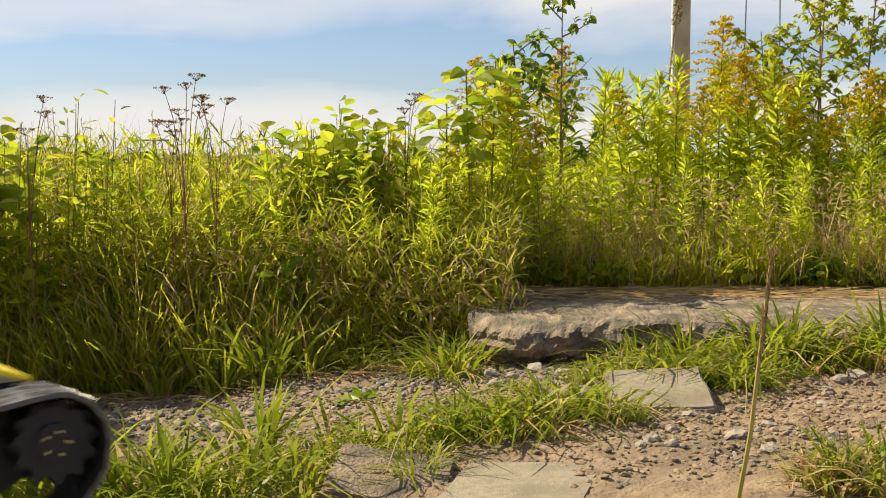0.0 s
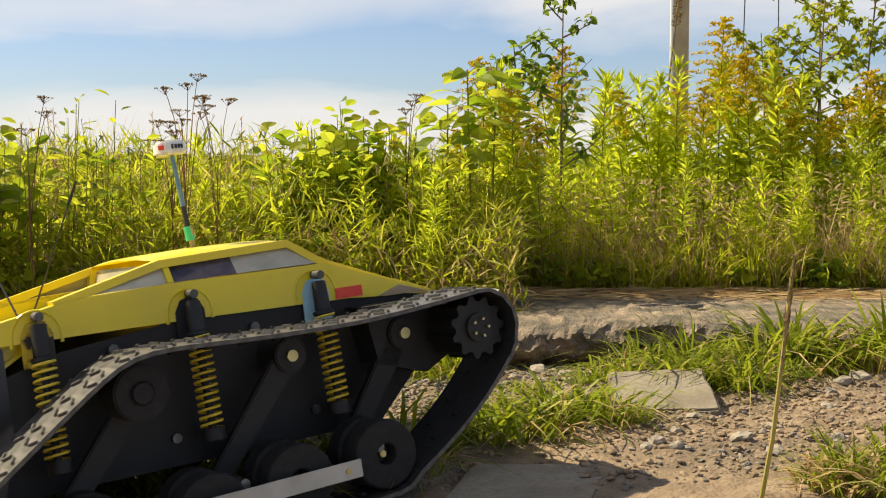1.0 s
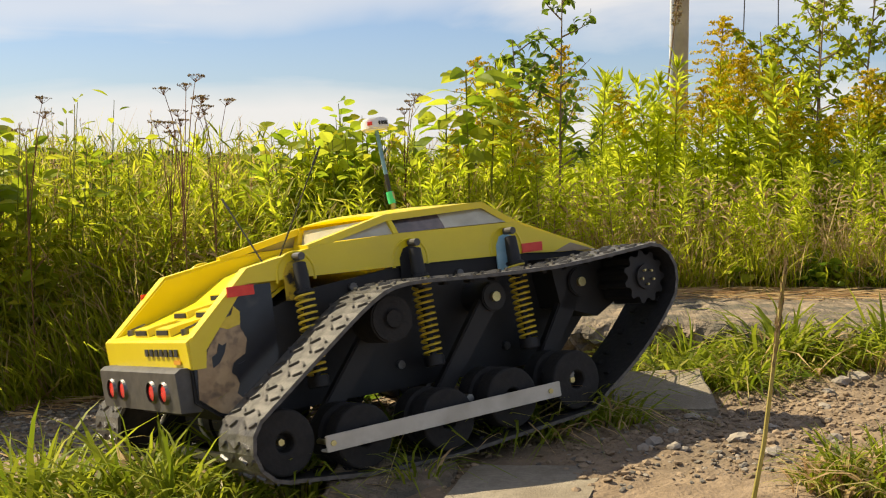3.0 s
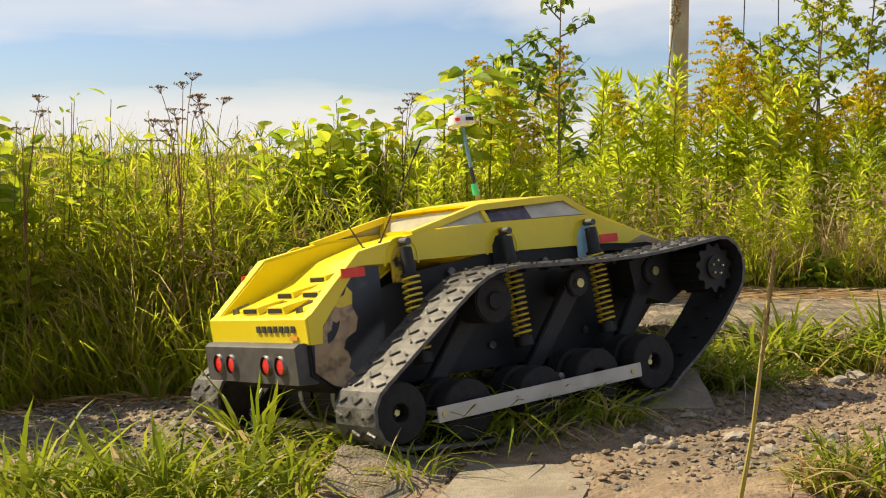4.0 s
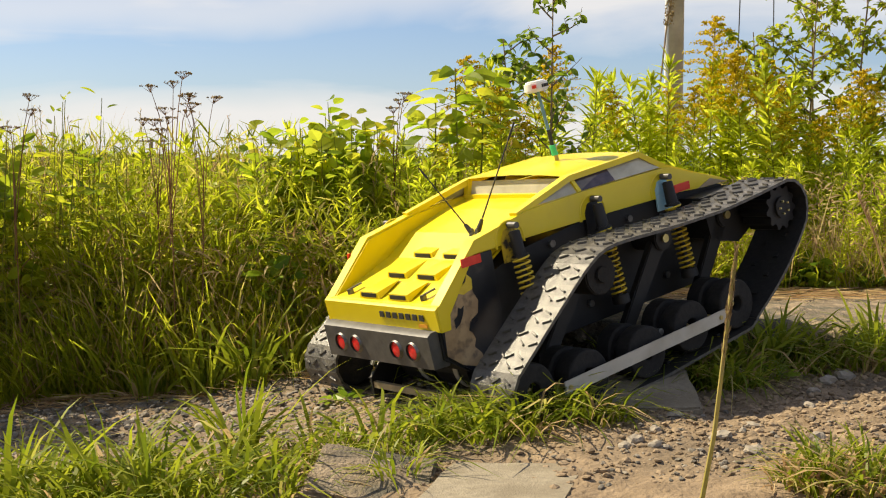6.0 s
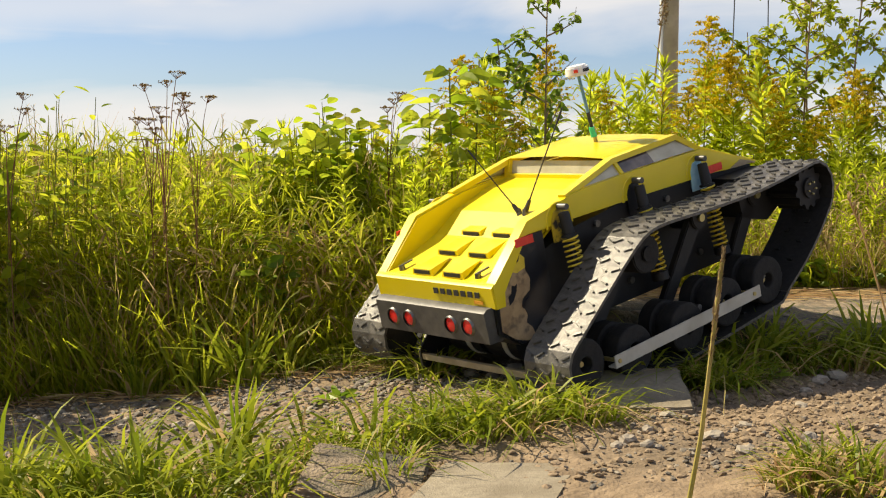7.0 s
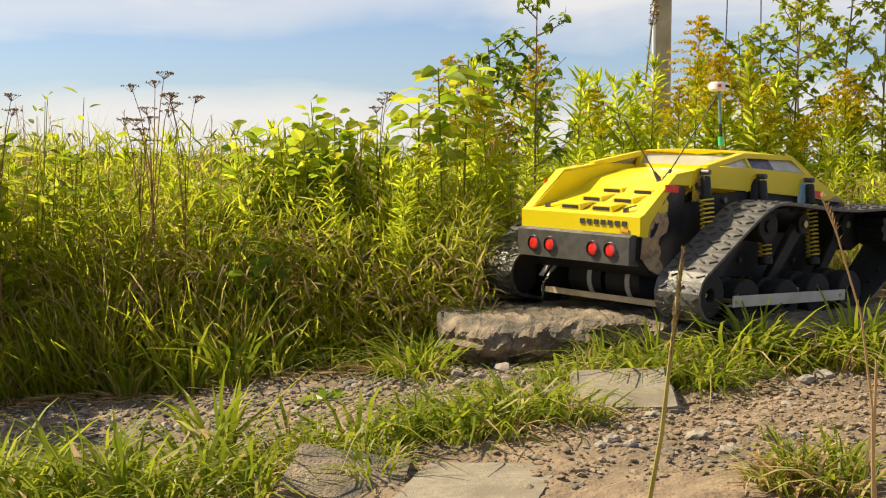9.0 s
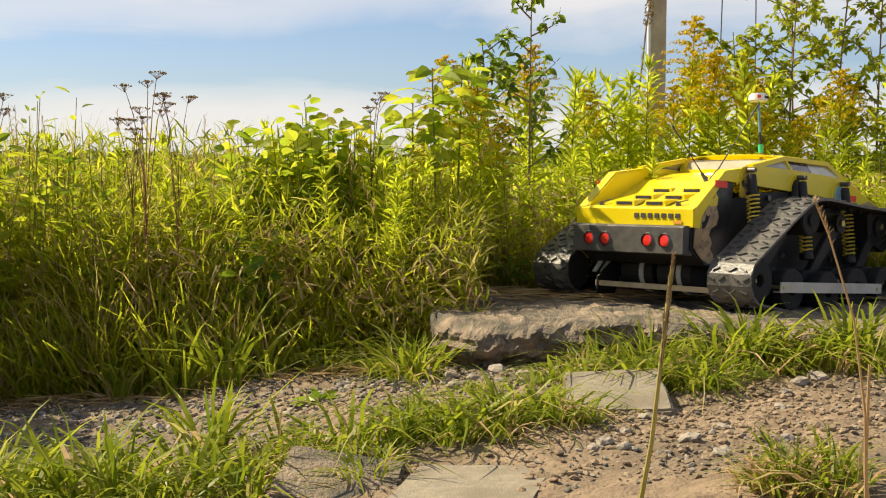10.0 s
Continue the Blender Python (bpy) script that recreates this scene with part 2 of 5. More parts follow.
def add_prism(bm, outline, y0, y1):
    """Outline in x, z, pulled from y0 to y1."""
    a = [bm.verts.new((x, y0, z)) for x, z in outline]
    b = [bm.verts.new((x, y1, z)) for x, z in outline]
    bm.faces.new(a)
    bm.faces.new(b[::-1])
    for i in range(len(a)):
        j = (i + 1) % len(a)
        bm.faces.new((a[j], a[i], b[i], b[j]))


def add_strip(bm, rows, thick):
    """A thick sheet through rows of (x, half width, z), across y."""
    top = [[bm.verts.new((x, s * w, z)) for s in (-1, 1)] for x, w, z in rows]
    low = [[bm.verts.new((x, s * w, z - thick)) for s in (-1, 1)] for x, w, z in rows]
    for i in range(len(rows) - 1):
        bm.faces.new((top[i][0], top[i + 1][0], top[i + 1][1], top[i][1]))
        bm.faces.new((low[i][0], low[i][1], low[i + 1][1], low[i + 1][0]))
        for s in (0, 1):
            bm.faces.new((top[i][s], low[i][s], low[i + 1][s], top[i + 1][s]))
    for i in (0, -1):
        bm.faces.new((top[i][0], top[i][1], low[i][1], low[i][0]))


def add_bar(bm, pts, w, h):
    """A square bar swept through points."""
    rings = []
    for i, p in enumerate(pts):
        p = Vector(p)
        d = (Vector(pts[min(i + 1, len(pts) - 1)]) - Vector(pts[max(i - 1, 0)])).normalized()
        side = d.cross(Vector((0, 0, 1))).normalized()
        up = side.cross(d)
        rings.append([bm.verts.new(p + side * a * w / 2 + up * b * h / 2) for a, b in ((-1, -1), (1, -1), (1, 1), (-1, 1))])
    for a, b in zip(rings, rings[1:]):
        for k in range(4):
            bm.faces.new((a[k], a[(k + 1) % 4], b[(k + 1) % 4], b[k]))
    bm.faces.new(rings[0][::-1])
    bm.faces.new(rings[-1])


def wave(x, y, s, seed=0.0):
    return noise.noise(Vector((x * s + seed, y * s - seed, seed * 1.7)))


# ---------------------------------------------------------------- ground
def gz(x, y):
    """Height of the ground."""
    xx = max(x, -2.2)
    z = 0.047 + 0.13 * min(xx, 0.3) + 0.03 * min(max(0, xx - 0.3), 1.5) + 0.02 * (min(y, 4) - 2.8)
    # the grassy bank behind
    edge = 4.15 - 0.1 * min(max(x, -1.5), 0) if x < 0.1 else 3.95
    k = min(max((y - edge) / 0.8, 0), 1)
    z += (0.22 - z) * k * k * (3 - 2 * k)
    return z


def ground_height(x, y):
    near = 1 if abs(x) < 3 and 1 < y < 8 else 0.3
    return gz(x, y) + near * (0.02 * wave(x, y, 2.1, 3) + 0.010 * wave(x, y, 9, 5) + 0.009 * wave(x, y, 26, 7) + 0.004 * wave(x, y, 62, 9))


def axis_lines(lo, hi, step, far):
    a = list(np.arange(lo, hi + 1e-6, step))
    out, d = [], step
    while d < far:
        d *= 1.6
        out.append(d)
    return [lo - d for d in out[::-1]] + a + [hi + d for d in out]


def build_ground():
    xs, ys = axis_lines(-1.6, 1.9, 0.02, 900), axis_lines(2.2, 4.6, 0.02, 1500)
    v = [(x, y, ground_height(x, y)) for y in ys for x in xs]
    w = len(xs)
    f = [(j * w + i, j * w + i + 1, (j + 1) * w + i + 1, (j + 1) * w + i) for j in range(len(ys) - 1) for i in range(w - 1)]
    ob = mesh_ob("ground", v, f, M_SOIL, smooth=True)
    tagged(ob, "dry brown dirt path with gravel rising to a grassy bank", "ground", kind="structure")


build_ground()


def stone_mesh(rng, sx, sy, sz, cuts=1):
    bm = bmesh.new()
    bmesh.ops.create_icosphere(bm, subdivisions=cuts, radius=1.0)
    for v in bm.verts:
        v.co *= rng.uniform(0.72, 1.12)
        v.co = Vector((v.co.x * sx, v.co.y * sy, v.co.z * sz))
    return bm


def build_slabs():
    # the long broken concrete slab
    xs = list(np.arange(0.085, 4.2, 0.011))
    verts, faces, rows = [], [], []
    # depth behind the edge and drop below the top, down an undercut face and back over the top
    prof = ((0.11, 1.25), (0.09, 1.05), (0.065, 0.92), (0.04, 0.8), (0.018, 0.68), (0.0, 0.54), (-0.006, 0.42), (0.0, 0.3), (0.012, 0.2), (0.028, 0.12), (0.05, 0.06), (0.08, 0.03),
            (0.11, 0.01), (0.15, 0.0), (0.2, -0.01), (0.27, -0.02), (0.35, -0.02), (0.45, -0.02), (0.6, 0.0), (0.8, 0.01), (0.95, 0.02), (1.05, 0.2), (1.05, 1.0))
    for x in xs:
        e = 3.80 + 0.05 * wave(x, 0, 2.3, 1) + 0.03 * wave(x, 0, 7, 2) + 0.2 * (max(0, 0.24 - x) / 0.15) ** 2
        bite = max(0, wave(x, 0.4, 5.5, 9)) * 0.07
        row = []
        for d, u in prof:
            rough = min(1, max(0, u * 4))
            y = e + d + bite * max(0, min(1, u * 3)) + rough * (0.026 * wave(x, u * 0.16, 9, 4) + 0.03 * wave(x, u * 0.2, 26, 2) + 0.018 * wave(x, u * 0.2, 62, 5))
            z = 0.232 - 0.135 * u + 0.014 * wave(x, y, 4, 6) + 0.009 * wave(x, y + u * 0.2, 24, 8) + 0.005 * wave(x, y + u * 0.2, 60, 3)
            row.append(len(verts))
            verts.append((x + 0.02 * wave(u, y, 6, 3), y, z))
        rows.append(row)
    for a, b in zip(rows, rows[1:]):
        for k in range(len(a) - 1):
            faces.append((a[k], b[k], b[k + 1], a[k + 1]))
    faces.append(tuple(rows[0]))
    faces.append(tuple(rows[-1][::-1]))
    tagged(mesh_ob("concrete_slab", verts, faces, M_CONC), "broken weathered concrete slab forming a low step", "slab")

    def paver(cx, cy, sx, sy, sz, rz, z, rx=0, ry=0, label="", material=M_PAVER, seed=1):
        bm = bmesh.new()
        add_box(bm, 0, 0, 0, sx, sy, sz)
        bmesh.ops.bevel(bm, geom=bm.edges[:], offset=0.006, segments=2, affect="EDGES")
        bmesh.ops.subdivide_edges(bm, edges=[e for e in bm.edges if e.calc_length() > 0.05], cuts=7, use_grid_fill=True)
        for v in bm.verts:
            v.co += Vector((wave(v.co.x, v.co.y, 12, seed), wave(v.co.y, v.co.x, 12, seed + 3), 0.5 * wave(v.co.x, v.co.y, 17, seed + 5))) * 0.006
        ob = part("paver", bm, material)
        ob.matrix_world = pose(cx, cy, z, rx, ry, rz)
        tagged(ob, label, "paver", "loose pavers in the path")

    paver(0.548, 3.29, 0.25, 0.27, 0.06, -3, 0.106, 12, -2, "tilted beige concrete paver half sunk in dirt", seed=1)
    paver(0.163, 2.585, 0.29, 0.31, 0.05, -14, 0.043, 1, -2, "flat beige concrete paver flush with the path", seed=11)
    paver(-0.11, 2.66, 0.25, 0.22, 0.08, -6, 0.026, 14, 7, "broken grey stone slab leaning in the grass", M_CONC, seed=21)


build_slabs()


def scatter_stones():
    rng = random.Random(11)
    # single larger stones
    spots = [(0.44, 2.72, 0.03), (0.62, 2.73, 0.032), (0.68, 2.66, 0.026), (0.47, 2.66, 0.024), (0.57, 2.98, 0.03), (0.72, 2.86, 0.03), (0.5, 2.83, 0.022),
             (0.41, 2.68, 0.02), (0.66, 2.62, 0.03), (-0.62, 3.55, 0.035), (-0.68, 3.62, 0.03), (-0.57, 3.5, 0.026), (-0.75, 3.68, 0.03), (-0.55, 3.68, 0.024),
             (-0.22, 3.66, 0.03), (-0.18, 3.86, 0.03), (0.14, 3.55, 0.028), (0.27, 3.6, 0.024), (-0.85, 3.75, 0.03), (-0.48, 3.78, 0.028), (0.95, 3.2, 0.03),
             (1.02, 3.33, 0.035), (0.9, 3.05, 0.025), (0.83, 2.75, 0.03), (0.08, 3.82, 0.05), (0.14, 3.77, 0.04), (0.05, 3.92, 0.055), (0.2, 3.74, 0.036), (0.27, 3.76, 0.045), (0.35, 3.72, 0.03), (0.43, 3.73, 0.036), (0.52, 3.72, 0.03), (0.0, 3.78, 0.03), (-0.06, 3.85, 0.034), (0.06, 3.4, 0.022), (-0.3, 3.4, 0.022), (1.12, 3.5, 0.04), (0.33, 3.68, 0.026)]
    for x, y, r in spots:
        x, y = (x * 1.035, y * 1.035) if y < 3.5 else (x, y)
        r *= 0.72
        bm = stone_mesh(rng, r * rng.uniform(0.8, 1.2), r * rng.uniform(0.7, 1.1), r * rng.uniform(0.45, 0.8), 2)
        ob = part("stone", bm, M_STONE)
        ob.matrix_world = pose(x, y, ground_height(x, y) + r * 0.2, rng.uniform(-15, 15), rng.uniform(-15, 15), rng.uniform(0, 360))
        tagged(ob, "pale angular stone lying on the dirt path", "stone", "stones on the path")
    # gravel
    verts, faces = [], []
    base = []
    for k in range(10):
        bm = stone_mesh(rng, 1, rng.uniform(0.7, 1), rng.uniform(0.3, 0.7), 1)
        base.append(([v.co.copy() for v in bm.verts], [[v.index for v in f.verts] for f in bm.faces]))
        bm.free()
    n = 0
    while n < 6200:
        x, y = rng.uniform(-1.4, 1.7), rng.uniform(2.5, 4.15)
        d = 0.13 + 0.6 * wave(x, y, 1.7, 2) + (0.6 if x < 0.35 and y > 3.1 else 0)
        if rng.random() > d:
            continue
        r = 0.0025 + 0.010 * rng.random() ** 3 + (0.006 * rng.random() ** 2 if x < 0.35 and y > 3.2 else 0)
        vs, fs = rng.choice(base)
        m = Matrix.Translation((x, y, ground_height(x, y) + r * 0.25)) @ Euler((rng.uniform(-0.4, 0.4), rng.uniform(-0.4, 0.4), rng.uniform(0, 6.28))).to_matrix().to_4x4() @ Matrix.Scale(r, 4)
        o = len(verts)
        verts += [m @ v for v in vs]
        faces += [[o + i for i in f] for f in fs]
        n += 1
    cv, cf = [], []
    n = 0
    while n < 11000:
        x, y = rng.uniform(-0.6, 1.7), rng.uniform(2.5, 3.85)
        d = 0.15 + 0.8 * wave(x, y, 2.3, 12) + (0.5 if x > 0.25 else 0)
        if rng.random() > d:
            continue
        r = 0.0025 + 0.013 * rng.random() ** 4
        vs, fs = rng.choice(base)
        m = Matrix.Translation((x, y, ground_height(x, y) + r * 0.15)) @ Euler((rng.uniform(-0.4, 0.4), rng.uniform(-0.4, 0.4), rng.uniform(0, 6.28))).to_matrix().to_4x4() @ Matrix.Scale(r, 4)
        o = len(cv)
        cv += [m @ v for v in vs]
        cf += [[o + i for i in f] for f in fs]
        n += 1
    tagged(mesh_ob("soil_crumbs", cv, cf, M_CLOD), "crumbled brown clods of dry earth on the path", "soil", kind="stuff")
    tagged(mesh_ob("gravel", verts, faces, M_STONE), "loose grey gravel scattered over the dirt path", "gravel", kind="stuff")


scatter_stones()


# ---------------------------------------------------------------- the tracked robot
WHEELS = [(0.094, 0.168), (0.275, 0.148), (0.485, 0.146), (0.66, 0.164), (0.845, 0.174)]
R_WHEEL, TRACK_Y, TRACK_W = 0.068, 0.385, 0.165
SPROCKET = (1.098, 0.384, 0.068)
ROLLER = (0.385, 0.384, 0.064)
LINK_PITCH = 0.034


def track_loop():
    """The closed line of the belt in x, z, going rearwards along the ground."""
    pts = []
    circles = [(*WHEELS[0], R_WHEEL), (*WHEELS[1], R_WHEEL), (*WHEELS[2], R_WHEEL), (*WHEELS[3], R_WHEEL), (*WHEELS[4], R_WHEEL), SPROCKET, ROLLER]
    for x, z, r in circles:
        for k in range(90):
            a = math.tau * k / 90
            pts.append((x + (r + 0.006) * math.cos(a), z + (r + 0.006) * math.sin(a)))
    pts = sorted(set(pts))

    def half(ps):
        out = []
        for p in ps:
            while len(out) > 1 and (out[-1][0] - out[-2][0]) * (p[1] - out[-2][1]) - (out[-1][1] - out[-2][1]) * (p[0] - out[-2][0]) <= 0:
                out.pop()
            out.append(p)
        return out[:-1]

    hull = half(pts) + half(pts[::-1])
    hull = hull[::-1]  # clockwise seen from the right: forwards on top, rearwards below
    # the top run sags between roller and sprocket
    out = []
    for p, q in zip(hull, hull[1:] + hull[:1]):
        n = max(1, int(math.dist(p, q) / 0.02))
        for i in range(n):
            x, z = p[0] + (q[0] - p[0]) * i / n, p[1] + (q[1] - p[1]) * i / n
            if z > 0.42 and 0.39 < x < 1.09:
                z -= 0.02 * math.sin(math.pi * (x - 0.39) / 0.70)
            if x > 0.88 and 0.13 < z < 0.36 and p[1] < 0.37 and q[1] < 0.37:
                k = 0.02 * math.sin(math.pi * (z - 0.13) / 0.23)
                x, z = x + 0.6 * k, z - 0.7 * k
            out.append((x, z))
    # the stiff belt bends softly over the return roller
    for _ in range(60):
        out = [((a[0] + 2 * b[0] + c[0]) / 4, (a[1] + 2 * b[1] + c[1]) / 4) if b[1] > 0.29 and 0.16 < b[0] < 0.8 else b for a, b, c in zip(out[-1:] + out[:-1], out, out[1:] + out[:1])]
    hull = out
    seg = [math.dist(a, b) for a, b in zip(hull, hull[1:] + hull[:1])]
    return hull, seg


HULL, SEG = track_loop()
LOOP = sum(SEG)
CUM = np.concatenate([[0], np.cumsum(SEG)])
HX = [p[0] for p in HULL] + [HULL[0][0]]
HZ = [p[1] for p in HULL] + [HULL[0][1]]
N_LINKS = round(LOOP / LINK_PITCH)
PITCH = LOOP / N_LINKS


def loop_at(s):
    s %= LOOP
    return float(np.interp(s, CUM, HX)), float(np.interp(s, CUM, HZ))


def link_pose(s, y):
    (x0, z0), (x1, z1) = loop_at(s - PITCH * 0.45), loop_at(s + PITCH * 0.45)
    x, z = loop_at(s)
    a = math.atan2(z1 - z0, x1 - x0)
    # local x along the belt, local z outwards
    return Matrix.Translation((x, y, z)) @ Matrix.Rotation(-a, 4, "Y")


def build_wheel(parent, x, y, z, r, side):
    """Two rubber discs on one core, with a deep hole in the outer face."""
    seg = 36
    rows = [(-0.062, 0.3 * r), (-0.062, 0.9 * r), (-0.058, r), (-0.016, r), (-0.012, 0.9 * r), (-0.012, 0.72 * r), (0.012, 0.72 * r), (0.012, 0.9 * r), (0.016, r),
            (0.056, r), (0.0605, 0.97 * r), (0.062, 0.92 * r), (0.0625, 0.36 * r), (0.0605, 0.31 * r), (0.03, 0.28 * r)]
    verts = [(q * math.cos(math.tau * k / seg), side * o, q * math.sin(math.tau * k / seg)) for o, q in rows for k in range(seg)]
    faces = [(i * seg + k, i * seg + (k + 1) % seg, (i + 1) * seg + (k + 1) % seg, (i + 1) * seg + k) for i in range(len(rows) - 1) for k in range(seg)]
    faces += [tuple(range(seg)), tuple(range((len(rows) - 1) * seg, len(rows) * seg))]
    bm = bmesh.new()
    vs = [bm.verts.new(v) for v in verts]
    for f in faces:
        bm.faces.new([vs[i] for i in f])
    wheel = part("wheel", bm, M_TYRE, parent, "black solid rubber double road wheel")
    wheel.location = (x, y, z)
    bm = bmesh.new()
    add_cyl(bm, (0, side * 0.028, 0), (0, side * 0.034, 0), r * 0.2, seg=20)
    part("hub", bm, M_BLACK, wheel, "dark recessed hub")
    bm = bmesh.new()
    add_cyl(bm, (0, side * 0.032, 0), (0, side * 0.046, 0), 0.0075, seg=6)
    part("bolt", bm, M_BOLT, wheel, "bright axle bolt")
    return wheel


def build_link(parent, k):
    """One piece of belt with two chevron lugs outside and guide lugs within."""
    if "belt" not in LINK_MESH:
        bm = bmesh.new()
        add_box(bm, 0, 0, 0.001, PITCH * 1.12, TRACK_W, 0.008)
        part("belt", bm, M_RUBBER, None)
        src = bpy.data.objects["belt"]
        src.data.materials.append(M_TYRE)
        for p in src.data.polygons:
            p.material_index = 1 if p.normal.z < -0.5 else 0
        LINK_MESH["belt"] = src.data
        bpy.data.objects.remove(src)
        bm = bmesh.new()
        for v in add_box(bm, 0, 0, 0.0075, 0.0062, 0.025, 0.0055):
            if v.co.z > 0.008:
                v.co.x *= 0.6
        part("lug", bm, M_LUG, None)
        src = bpy.data.objects["lug"]
        LINK_MESH["lug"] = src.data
        bpy.data.objects.remove(src)
        for odd in (0, 1):
            bm = bmesh.new()
            vs = add_box(bm, 0, 0.03 - 0.06 * odd, -0.0085, 0.012, 0.016, 0.006)
            part("guide", bm, M_TYRE, None)
            src = bpy.data.objects["guide"]
            LINK_MESH["guide", odd] = src.data
            bpy.data.objects.remove(src)
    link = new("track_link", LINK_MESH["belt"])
    link.parent = parent
    odd = k % 2
    c = new("guide_tooth", LINK_MESH["guide", odd])
    c.parent = link
    for s in (-1, 1):
        for y, a in ((0.066, 24), (0.026, -30)):
            c = new("lug", LINK_MESH["lug"])
            c.parent = link
            c.matrix_basis = pose(0.003 * (1 - 2 * odd), s * (y - 0.014 * odd), 0, 0, 0, s * a * (1 if odd else -1))
    return link


LINK_MESH = {}
MOVING = {"links": [], "wheels": []}


M_RECESS = mat("scuffed yellow recess", (0.03, 0.025, 0.02), (0.6, 0.42, 0.03), 0.6, 25, lo=0.45, hi=0.55)


def build_shock(parent, x, side):
    top, low = Vector((x, side * 0.272, 0.533)), Vector((x - 0.008, side * 0.312, 0.262))
    d = (low - top).normalized()
    bm = bmesh.new()
    add_cyl(bm, top + d * 0.014, top + d * 0.075, 0.0145, 0.0165, 20)
    add_cyl(bm, top + d * 0.075, top + d * 0.083, 0.0225, seg=20)
    add_cyl(bm, top + d * 0.1, low, 0.008, seg=12)
    add_cyl(bm, low - d * 0.012, low + d * 0.012, 0.024, seg=20)
    body = part("shock_absorber", bm, M_BLACK, parent, "black damper body", bevel=0.002)
    bm = bmesh.new()
    add_cyl(bm, top + Vector((0, -0.016, 0)), top + Vector((0, 0.016, 0)), 0.0085, seg=14)
    part("eyelet", bm, M_BUMPER, body, "dark mounting eye with bolt")
    # coil
    turns, seg, r, w = 13, 14, 0.0205, 0.0030
    a, b = top + d * 0.083, low - d * 0.012
    q = (b - a).to_track_quat("Z", "Y")
    ln = (b - a).length
    verts, faces = [], []
    n = turns * seg
    for i in range(n + 1):
        an = math.tau * i / seg
        for k in range(6):
            e = math.tau * k / 6
            rr = r + w * math.cos(e)
            verts.append(a + q @ Vector((rr * math.cos(an), rr * math.sin(an), ln * i / n + w * math.sin(e))))
        if i:
            o = 6 * (i - 1)
            faces += [(o + k, o + (k + 1) % 6, o + 6 + (k + 1) % 6, o + 6 + k) for k in range(6)]
    mesh_ob("spring", verts, faces, M_SPRING, body, "yellow coil spring", True)


